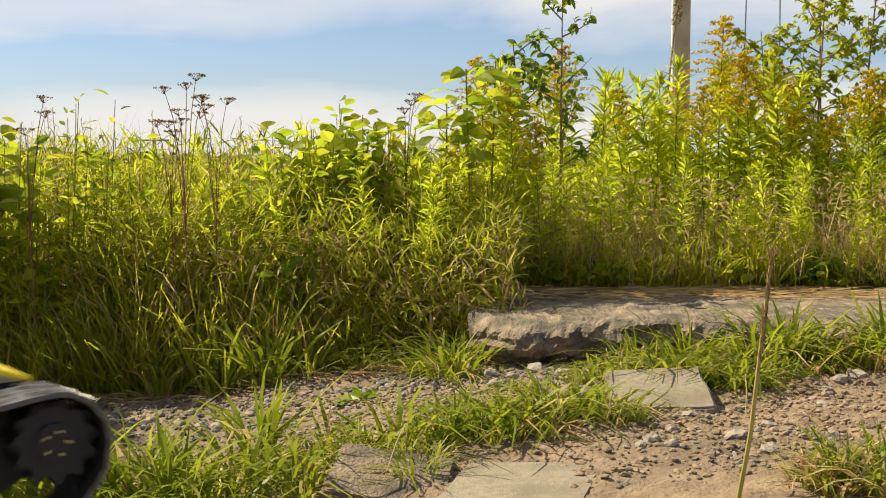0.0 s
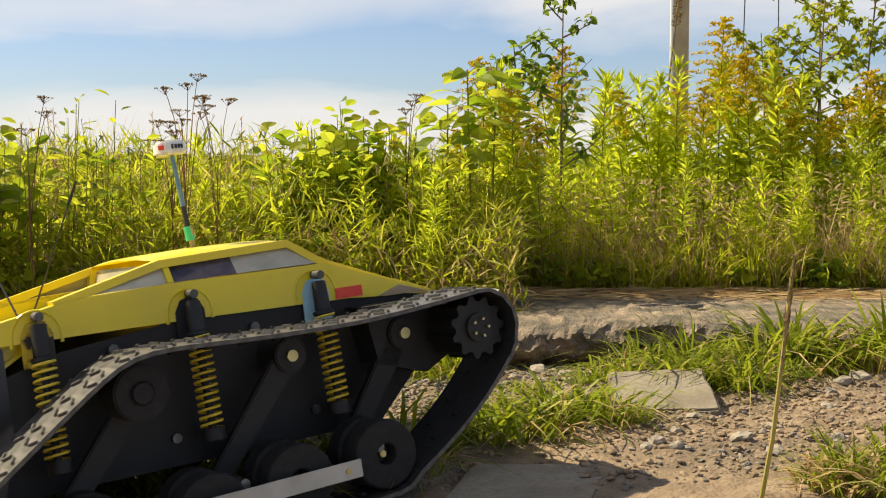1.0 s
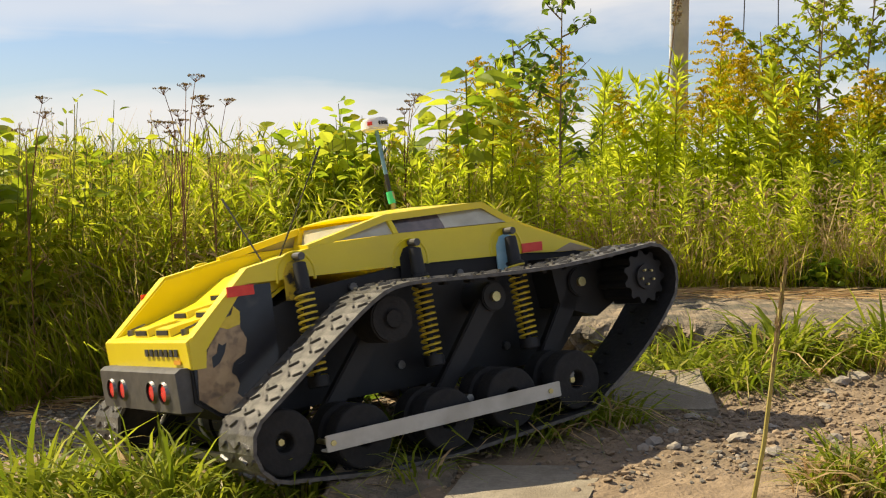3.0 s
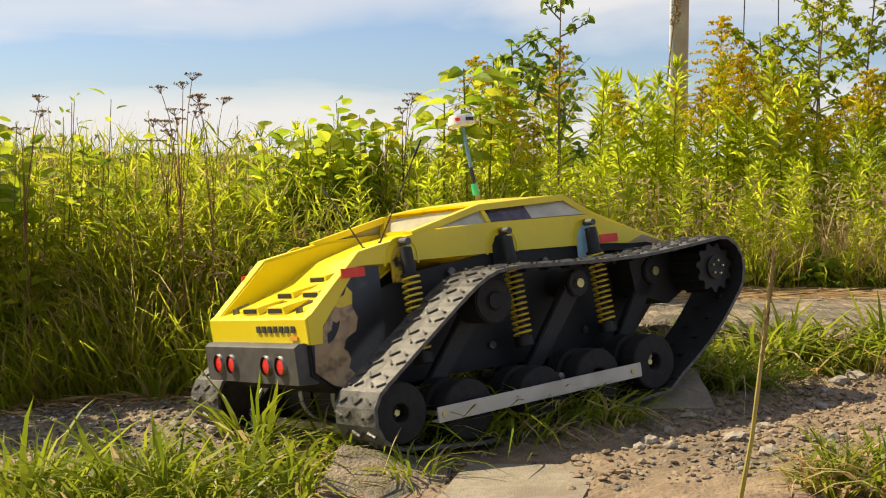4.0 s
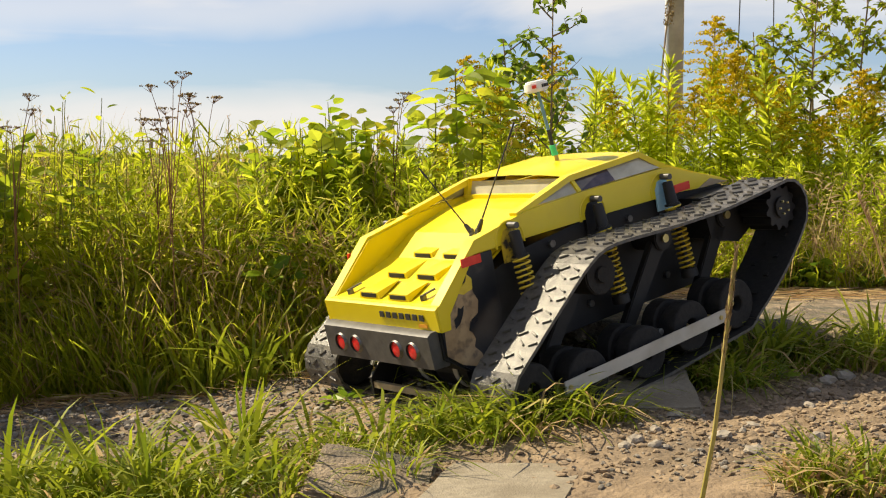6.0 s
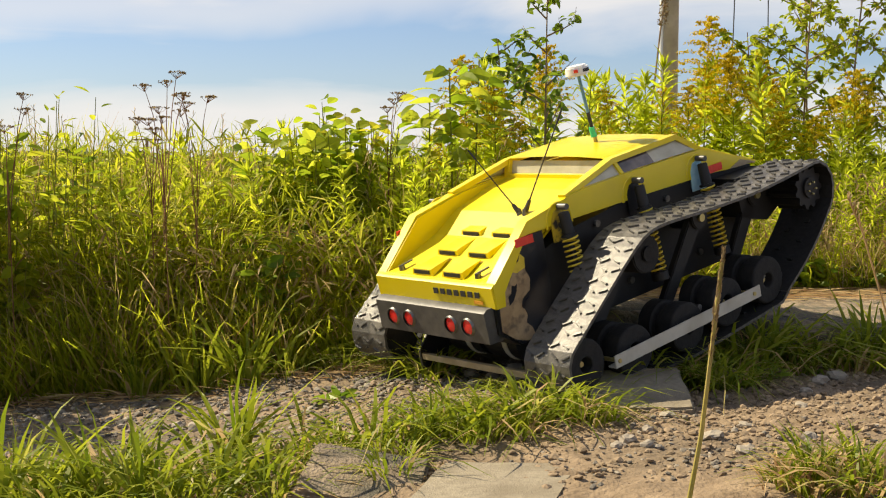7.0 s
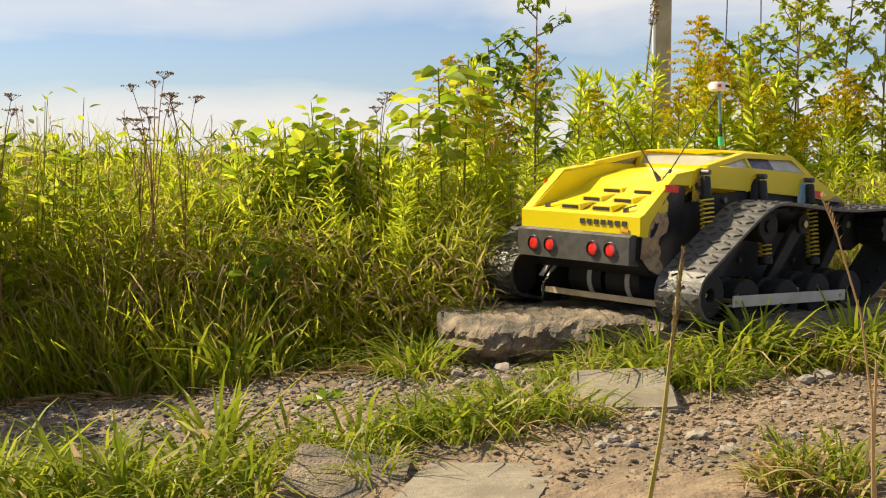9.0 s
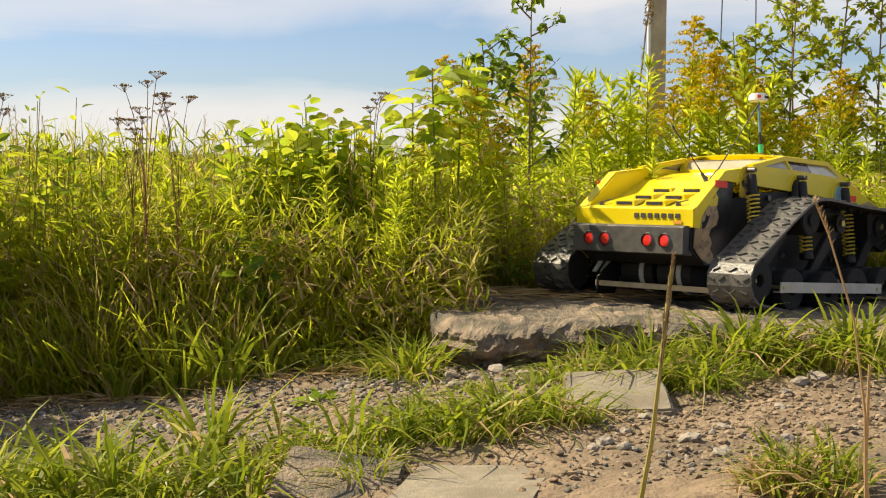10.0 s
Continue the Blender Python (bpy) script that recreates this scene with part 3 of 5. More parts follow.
def build_robot():
    robot = new("tracked_robot")
    tagged(robot, "yellow and black tracked robot with sprung rubber tracks and antennas", "robot")
    P = robot
    # black tub
    bm = bmesh.new()
    add_prism(bm, [(0.0, 0.335), (0.0, 0.255), (0.07, 0.205), (0.95, 0.205), (1.06, 0.31), (1.09, 0.40), (1.085, 0.458), (1.0, 0.475), (0.56, 0.488), (0.5, 0.48), (0.3, 0.46), (0.2, 0.43), (0.03, 0.375)], -0.243, 0.243)
    part("hull", bm, M_BLACK, P, "matt black lower hull", bevel=0.006)
    for s in (-1, 1):
        y0, y1 = s * 0.244, s * 0.247
        bm = bmesh.new()
        add_prism(bm, [(0.004, 0.335), (0.006, 0.26), (0.072, 0.209), (0.17, 0.209), (0.2, 0.33), (0.2, 0.484), (0.12, 0.484), (0.035, 0.357)], y0, y1)
        skin = part("rear_side_skin", bm, M_SKIN, P, "glossy black side skin with a worn tan patch")
        for nm, mt, lab, off, line in (
                ("tan_patch", M_TANPATCH, "tan camouflage patch with smudged edges", 0.0012, [(0.012, 0.333), (0.008, 0.262), (0.05, 0.228), (0.088, 0.214), (0.122, 0.213), (0.112, 0.243), (0.094, 0.262), (0.104, 0.287), (0.088, 0.307), (0.098, 0.330), (0.122, 0.342), (0.13, 0.372), (0.118, 0.398), (0.121, 0.430), (0.106, 0.441), (0.098, 0.424), (0.074, 0.413), (0.056, 0.386), (0.04, 0.362), (0.033, 0.345)]),
                ("yellow_patch", M_SPRING, "worn yellow corner of the patch", 0.0022, [(0.07, 0.405), (0.088, 0.398), (0.118, 0.405), (0.121, 0.431), (0.108, 0.445), (0.1, 0.427), (0.076, 0.419)]),
                ("dark_patch", M_SKIN, "dark smudge across the patch", 0.0024, [(0.046, 0.322), (0.062, 0.331), (0.076, 0.352), (0.082, 0.371), (0.072, 0.366), (0.064, 0.372), (0.058, 0.352), (0.046, 0.345)]),
                ("dark_patch", M_SKIN, "dark smudge across the patch", 0.0026, [(0.102, 0.28), (0.118, 0.292), (0.11, 0.303), (0.126, 0.313), (0.119, 0.327), (0.104, 0.322), (0.094, 0.328), (0.086, 0.306), (0.096, 0.298)])):
            bm = bmesh.new()
            add_prism(bm, line, s * 0.2465, s * (0.247 + off))
            part(nm, bm, mt, skin, lab)
        # yellow side panel
        bm = bmesh.new()
        add_prism(bm, [(0.0, 0.325), (-0.002, 0.384), (0.147, 0.521), (0.33, 0.553), (0.53, 0.558), (0.86, 0.554), (1.02, 0.496), (1.11, 0.464), (1.0, 0.466), (0.9, 0.474), (0.6, 0.482), (0.33, 0.486), (0.14, 0.488), (0.035, 0.362), (0.03, 0.325)], s * 0.218, s * 0.252)
        part("side_panel", bm, M_YELLOW, P, "glossy yellow side panel", bevel=0.011)
        # cabin side: quarter pane, rail, panes
        bm = bmesh.new()
        add_bar(bm, [(0.30, s * 0.236, 0.547), (0.52, s * 0.212, 0.597), (0.80, s * 0.204, 0.604), (0.87, s * 0.232, 0.553)], 0.026, 0.016)
        add_bar(bm, [(0.532, s * 0.24, 0.556), (0.532, s * 0.212, 0.594)], 0.012, 0.012)
        part("cabin_frame", bm, M_YELLOW, P, "yellow window frame", bevel=0.005)
        for nm, mt, lab, quad in (("quarter_pane", M_PANE, "tinted triangular pane", [(0.36, 0.238, 0.556), (0.527, 0.238, 0.558), (0.527, 0.213, 0.591), (0.40, 0.230, 0.567)]),
                                  ("side_pane", M_DARKPANE, "dark side pane", [(0.538, 0.238, 0.558), (0.672, 0.238, 0.558), (0.672, 0.208, 0.596), (0.538, 0.212, 0.594)]),
                                  ("front_side_pane", M_PANE, "hazy side pane", [(0.673, 0.238, 0.558), (0.85, 0.238, 0.556), (0.798, 0.208, 0.597), (0.673, 0.208, 0.596)])):
            bm = bmesh.new()
            a = [bm.verts.new((x, s * y, z)) for x, y, z in quad]
            b = [bm.verts.new((x, s * (y - 0.004), z)) for x, y, z in quad]
            bm.faces.new(a)
            bm.faces.new(b[::-1])
            for i in range(4):
                bm.faces.new((a[i], a[(i + 1) % 4], b[(i + 1) % 4], b[i]))
            part(nm, bm, mt, P, lab)
        # arches round the shocks
        for x in (0.262, 0.559, 0.832):
            bm = bmesh.new()
            pts = [(x + 0.046, s * 0.2505, 0.48)] + [(x + 0.046 * math.cos(a), s * 0.2505, 0.497 + 0.046 * math.sin(a)) for a in np.linspace(0, math.pi, 12)] + [(x - 0.046, s * 0.2505, 0.48)]
            for a, b in zip(pts, pts[1:]):
                add_cyl(bm, a, b, 0.0038, seg=8)
            part("arch_rim", bm, M_YELLOW, P)
            bm = bmesh.new()
            add_prism(bm, [(x - 0.030, 0.44), (x + 0.030, 0.44), (x + 0.030, 0.50), (x + 0.018, 0.522), (x, 0.528), (x - 0.018, 0.522), (x - 0.030, 0.50)], s * 0.249, s * 0.2535)
            part("shock_recess", bm, M_BLUEFOAM if x > 0.8 else M_BLACK if x > 0.5 else M_RECESS, P, "recess behind the shock")
            build_shock(P, x, s)
        for x, z in ((0.1255, 0.475), (0.908, 0.487)):
            bm = bmesh.new()
            add_box(bm, x, s * 0.2545, z, 0.062, 0.004, 0.022)
            part("reflector", bm, M_REDTAPE, P, "red reflector strip")
        for x, z in ((0.4, 0.45), (0.69, 0.448), (0.16, 0.25), (0.5, 0.26), (0.8, 0.26)):
            bm = bmesh.new()
            add_cyl(bm, (x, s * 0.24, z), (x, s * 0.254, z), 0.010, seg=8)
            part("hull_bolt", bm, M_STEEL, P, "steel bolt")
        bm = bmesh.new()
        add_prism(bm, [(0.0, 0.383), (0.147, 0.514), (0.33, 0.547), (0.52, 0.556), (0.52, 0.543), (0.42, 0.528), (0.29, 0.492), (0.2, 0.442), (0.04, 0.388)], s * 0.213, s * 0.2185)
        part("bed_wall", bm, M_YELLOW, P, "yellow inner wall of the rear deck")
        bm = bmesh.new()
        add_prism(bm, [(0.975, 0.468), (1.03, 0.486), (1.10, 0.463)], s * 0.2522, s * 0.2545)
        part("nose_patch", bm, M_TAN, P, "tan primer patch at the nose")
        bm = bmesh.new()
        add_prism(bm, [(0.90, 0.455), (1.09, 0.452), (1.135, 0.40), (1.12, 0.345), (1.03, 0.30), (0.92, 0.335)], s * 0.243, s * 0.325)
        part("drive_housing", bm, M_BLACK, P, "black final drive housing", bevel=0.005)
        # suspension arms
        for (px, pz), (wx, wz) in (((0.429, 0.384), (0.255, 0.18)), ((0.722, 0.386), (0.55, 0.18)), ((0.98, 0.390), (0.835, 0.19))):
            bm = bmesh.new()
            d = Vector((wx - px, 0, wz - pz))
            u = Vector((-d.z, 0, d.x)).normalized()
            q = [(px + u.x * 0.026, pz + u.z * 0.026), (px - u.x * 0.026, pz - u.z * 0.026), (wx - u.x * 0.02, wz - u.z * 0.02), (wx + u.x * 0.02, wz + u.z * 0.02)]
            add_prism(bm, q, s * 0.325, s * 0.302)
            add_cyl(bm, (px, s * 0.24, pz), (px, s * 0.335, pz), 0.034, seg=20)
            arm = part("suspension_arm", bm, M_BLACK, P, "black trailing suspension arm", bevel=0.003)
            bm = bmesh.new()
            add_cyl(bm, (px, s * 0.335, pz), (px, s * 0.343, pz), 0.0115, seg=16)
            part("pivot_bolt", bm, M_BOLT, arm, "brass coloured pivot bolt")
            bm = bmesh.new()
            add_cyl(bm, (wx, s * 0.3, wz), (wx, s * 0.44, wz), 0.01, seg=10)
            part("axle", bm, M_STEEL, arm)
        # wheels and running gear
        for x, z in WHEELS:
            MOVING["wheels"].append((build_wheel(P, x, s * TRACK_Y, z, R_WHEEL, s), R_WHEEL))
        bm = bmesh.new()
        teeth = []
        for k in range(44):
            a = math.tau * (k + 0.5) / 44
            r = 0.064 if k % 4 in (0, 1) else 0.053
            teeth.append((r * math.cos(a), r * math.sin(a)))
        add_prism(bm, teeth, -0.05, 0.05)
        add_cyl(bm, (0, s * 0.05, 0), (0, s * 0.058, 0), 0.03, seg=16)
        sp = part("sprocket", bm, M_BLACK, P, "black toothed drive sprocket")
        sp.location = (SPROCKET[0], s * TRACK_Y, SPROCKET[1])
        bm = bmesh.new()
        for k in range(5):
            a = math.tau * k / 5
            add_cyl(bm, (0.018 * math.cos(a), s * 0.06, 0.018 * math.sin(a)), (0.018 * math.cos(a), s * 0.066, 0.018 * math.sin(a)), 0.003, seg=6)
        part("bolt", bm, M_BOLT, sp)
        MOVING["wheels"].append((sp, SPROCKET[2]))
        bm = bmesh.new()
        add_cyl(bm, (0, -0.045, 0), (0, 0.045, 0), 0.052, seg=28)
        add_cyl(bm, (0, s * 0.045, 0), (0, s * 0.052, 0), 0.022, seg=16)
        ro = part("return_roller", bm, M_TYRE, P, "black track return roller", bevel=0.004)
        ro.location = (ROLLER[0], s * TRACK_Y, ROLLER[1] - 0.006)
        MOVING["wheels"].append((ro, ROLLER[2]))
        bm = bmesh.new()
        add_cyl(bm, (1.098, s * 0.1, 0.384), (1.098, s * 0.36, 0.384), 0.024, seg=14)
        part("drive_shaft", bm, M_STEEL, P, "steel drive shaft")
        bm = bmesh.new()
        add_cyl(bm, (0.385, s * 0.24, 0.378), (0.385, s * 0.36, 0.378), 0.016, seg=14)
        part("roller_axle", bm, M_STEEL, P, "steel axle")
        # side bar: angle section along the wheels
        bm = bmesh.new()
        a, b = Vector((0.172, s * 0.470, 0.152)), Vector((0.775, s * 0.470, 0.166))
        d = (b - a).normalized()
        m = Matrix.Translation((a + b) / 2) @ Matrix.Rotation(-math.atan2(d.z, d.x), 4, "Y")
        ln = (b - a).length
        for vs in (add_box(bm, 0, 0, 0, ln, 0.005, 0.034), add_box(bm, 0, -s * 0.014, -0.0145, ln, 0.026, 0.005)):
            bmesh.ops.transform(bm, matrix=m, verts=vs)
        bar = part("side_bar", bm, M_ALU, P, "dusty off-white angle bar", bevel=0.0012)
        for p in (a + d * 0.015, b - d * 0.03):
            bm = bmesh.new()
            add_cyl(bm, p + Vector((0, -s * 0.06, 0)), p + Vector((0, s * 0.006, 0)), 0.006, seg=8)
            part("bolt", bm, M_BOLT, bar)
        for k in range(N_LINKS):
            MOVING["links"].append((build_link(P, k), k * PITCH, s * TRACK_Y))
    # tail
    bm = bmesh.new()
    add_prism(bm, [(-0.004, 0.328), (-0.008, 0.383), (0.004, 0.392), (0.02, 0.392), (0.02, 0.328)], -0.25, 0.25)
    tail = part("tail_panel", bm, M_YELLOW, P, "yellow tail panel with dark lettering bars", bevel=0.006)
    bm = bmesh.new()
    for k in range(7):
        add_box(bm, -0.0068, -0.018 - k * 0.0285, 0.361, 0.002, 0.018, 0.0155)
    part("lettering", bm, M_INK, tail, "dark lettering bars").location = (-0.0015, 0, 0)
    bm = bmesh.new()
    add_box(bm, -0.0075, -0.19, 0.341, 0.002, 0.035, 0.009)
    part("small_print", bm, mat("orange ink", (0.6, 0.25, 0.02), (0.65, 0.3, 0.03), 0.5), tail, "orange print bar")
    bm = bmesh.new()
    add_prism(bm, [(0.02, 0.33), (-0.022, 0.33), (-0.034, 0.322), (-0.03, 0.238), (0.02, 0.235)], -0.235, 0.235)
    bumper = part("bumper", bm, M_BUMPER, P, "dark grey rear bumper", bevel=0.003)
    for y in (-0.162, -0.091, 0.091, 0.162):
        bm = bmesh.new()
        bmesh.ops.create_cone(bm, cap_ends=False, segments=24, radius1=0.026, radius2=0.022, depth=0.008, matrix=Matrix.Translation((-0.035, y, 0.280)) @ Matrix.Rotation(radians(-90), 4, "Y"))
        lamp = part("tail_light", bm, M_STEEL, bumper, "round tail light in a grey metal ring")
        bm = bmesh.new()
        bmesh.ops.create_uvsphere(bm, u_segments=18, v_segments=9, radius=0.0205, matrix=Matrix.Translation((-0.0335, y, 0.280)) @ Matrix.Diagonal((0.16, 1, 1, 1)))
        part("lens", bm, M_RED, lamp, "red lens", True)
    # cargo deck with louvres
    bm = bmesh.new()
    add_strip(bm, [(0.0, 0.226, 0.390), (0.04, 0.226, 0.398), (0.2, 0.226, 0.452), (0.29, 0.226, 0.502), (0.42, 0.224, 0.538), (0.515, 0.215, 0.552)], 0.008)
    deck = part("cargo_deck", bm, M_YELLOW, P, "yellow sunken rear deck")
    for x, z in ((0.012, 0.398), (0.110, 0.425), (0.205, 0.455)):
        for y in (-0.075, 0.055):
            bm = bmesh.new()
            a = [(x, y - 0.046, z - 0.006), (x, y + 0.046, z - 0.006), (x, y + 0.040, z + 0.0125), (x, y - 0.040, z + 0.0125), (x + 0.085, y - 0.03, z + 0.0255), (x + 0.085, y + 0.03, z + 0.0255), (x + 0.02, y - 0.037, z + 0.0165), (x + 0.02, y + 0.037, z + 0.0165)]
            v = [bm.verts.new(p) for p in a]
            for f in ((0, 1, 2, 3), (3, 2, 7, 6), (6, 7, 5, 4), (0, 3, 6, 4), (1, 5, 7, 2), (0, 4, 5, 1)):
                bm.faces.new([v[i] for i in f])
            lv = part("louvre", bm, M_YELLOW, deck, bevel=0.002)
            bm = bmesh.new()
            add_box(bm, x - 0.0005, y, z + 0.0045, 0.004, 0.066, 0.0105)
            part("slot", bm, M_BLACK, deck, "dark louvre slot")
    for y in (-0.16, 0.17):
        bm = bmesh.new()
        add_cyl(bm, (0.03, y, 0.39), (0.03, y, 0.408), 0.009, seg=10)
        add_bar(bm, [(0.03, y, 0.408), (0.06, y - 0.015, 0.418)], 0.008, 0.004)
        part("deck_latch", bm, M_STEEL, P, "small steel latch")
    # rear window, roof, hood
    bm = bmesh.new()
    add_strip(bm, [(0.512, 0.2, 0.554), (0.526, 0.198, 0.597)], 0.006)
    part("rear_pane", bm, M_PANE, P, "tinted rear pane")
    bm = bmesh.new()
    for y in (-0.205, 0.205):
        add_bar(bm, [(0.508, y, 0.55), (0.522, y, 0.6)], 0.02, 0.018)
    add_bar(bm, [(0.507, -0.21, 0.553), (0.507, 0.21, 0.553)], 0.016, 0.016)
    part("rear_window_frame", bm, M_YELLOW, P, "yellow rear window frame", bevel=0.003)
    bm = bmesh.new()
    ys = [-0.208, -0.19, -0.1, 0, 0.1, 0.19, 0.208]
    crown = [0, 0.008, 0.013, 0.015, 0.013, 0.008, 0]
    rows = [(0.515, 0.597), (0.53, 0.602), (0.66, 0.606), (0.79, 0.604), (0.81, 0.6)]
    g = [[bm.verts.new((x, y, z + c)) for y, c in zip(ys, crown)] for x, z in rows]
    for a, b in zip(g, g[1:]):
        for k in range(len(ys) - 1):
            bm.faces.new((a[k], b[k], b[k + 1], a[k + 1]))
    bmesh.ops.solidify(bm, geom=bm.faces[:], thickness=0.006)
    part("roof", bm, M_YELLOW, P, "glossy yellow crowned roof", True)
    bm = bmesh.new()
    add_strip(bm, [(0.805, 0.206, 0.608), (0.875, 0.236, 0.56), (1.02, 0.245, 0.5), (1.06, 0.245, 0.487), (1.112, 0.243, 0.466)], 0.01)
    part("hood", bm, M_YELLOW, P, "yellow sloping hood", bevel=0.003)
    # satellite antenna on a mast
    bm = bmesh.new()
    add_cyl(bm, (0.672, -0.02, 0.612), (0.672, -0.02, 0.665), 0.006, seg=10)
    mast = part("antenna_mast", bm, mat("brass tube", (0.35, 0.28, 0.1), (0.5, 0.4, 0.15), 0.4, metal=0.6), P, "thin antenna mast")
    for nm, m_, a, b, r, lab in (("tape_wrap", M_GREEN, 0.636, 0.666, 0.0095, "bright green tape wrap"), ("sleeve", M_INK, 0.666, 0.71, 0.0055, "black sleeve"), ("tube", M_TEAL, 0.71, 0.825, 0.005, "blue-grey tube")):
        bm = bmesh.new()
        add_cyl(bm, (0.672 - (a - 0.61) * 0.06, -0.02 + (a - 0.61) * 0.08, a), (0.672 - (b - 0.61) * 0.06, -0.02 + (b - 0.61) * 0.08, b), r, seg=12)
        part(nm, bm, m_, mast, lab)
    bm = bmesh.new()
    add_cyl(bm, (0.657, -0.003, 0.822), (0.656, -0.002, 0.852), 0.036, 0.033, seg=28)
    head = part("satellite_antenna", bm, M_WHITE, mast, "white puck antenna", bevel=0.005)
    bm = bmesh.new()
    for k in range(4):
        an = radians(-100 + k * 12)
        add_box(bm, 0.6565 + 0.0355 * math.cos(an), -0.0025 + 0.0355 * math.sin(an), 0.838, 0.003, 0.0045, 0.009, Matrix.Rotation(an, 4, "Z"))
    part("marking", bm, M_INK, mast, "dark marking bars")
    bm = bmesh.new()
    an = radians(-140)
    add_box(bm, 0.6565 + 0.0355 * math.cos(an), -0.0025 + 0.0355 * math.sin(an), 0.838, 0.003, 0.012, 0.009, Matrix.Rotation(an, 4, "Z"))
    part("mark", bm, M_REDTAPE, mast, "small red mark")
    # whip antennas
    for base, tip in (((0.287, -0.068, 0.505), (0.25, 0.060, 0.69)), ((0.289, -0.092, 0.505), (0.389, -0.197, 0.775))):
        bm = bmesh.new()
        b, t = Vector(base), Vector(tip)
        add_cyl(bm, b, b + (t - b) * 0.12, 0.008, 0.005, 10)
        add_cyl(bm, b + (t - b) * 0.12, b + (t - b) * 0.85, 0.0022, 0.0018, 6)
        add_cyl(bm, b + (t - b) * 0.85, t, 0.0035, 0.0025, 6)
        part("whip_antenna", bm, M_INK, P, "thin black whip antenna")
    bm = bmesh.new()
    for y in (-0.068, -0.092):
        add_cyl(bm, (0.288, y, 0.488), (0.288, y, 0.516), 0.0105, 0.006, 14)
    part("antenna_base", bm, M_STEEL, P, "small grey antenna sockets", bevel=0.002)
    # underside
    bm = bmesh.new()
    add_bar(bm, [(0.06, -0.30, 0.128), (0.06, 0.20, 0.128)], 0.012, 0.018)
    part("cross_bar", bm, mat("dusty tan bar", (0.34, 0.27, 0.15), (0.46, 0.37, 0.22), 0.6, 20), P, "dull yellow-brown cross bar")
    bm = bmesh.new()
    add_prism(bm, [(0.05, 0.09), (0.05, 0.15), (0.16, 0.235), (0.2, 0.235), (0.14, 0.09)], 0.185, 0.193)
    part("tow_bracket", bm, M_BLACK, P, "black tail bracket plate")
    for y, r in ((0.085, 0.07), (-0.075, 0.07)):
        bm = bmesh.new()
        add_cyl(bm, (0.2, y - 0.07, 0.18), (0.2, y + 0.07, 0.18), r, seg=24)
        drum = part("motor_drum", bm, M_BLACK, P, "black motor drum under the hull")
        bm = bmesh.new()
        add_cyl(bm, (0.2, y - 0.032, 0.18), (0.2, y - 0.014, 0.18), r + 0.003, seg=24)
        part("band", bm, M_ALU, drum, "pale band round the drum")
    for y in (0.215, 0.25):
        bm = bmesh.new()
        add_bar(bm, [(0.1, y, 0.165), (0.13, y - 0.012, 0.215)], 0.024, 0.006)
        part("strap", bm, M_ALU, P, "pale tail strap")
    return robot


robot = build_robot()


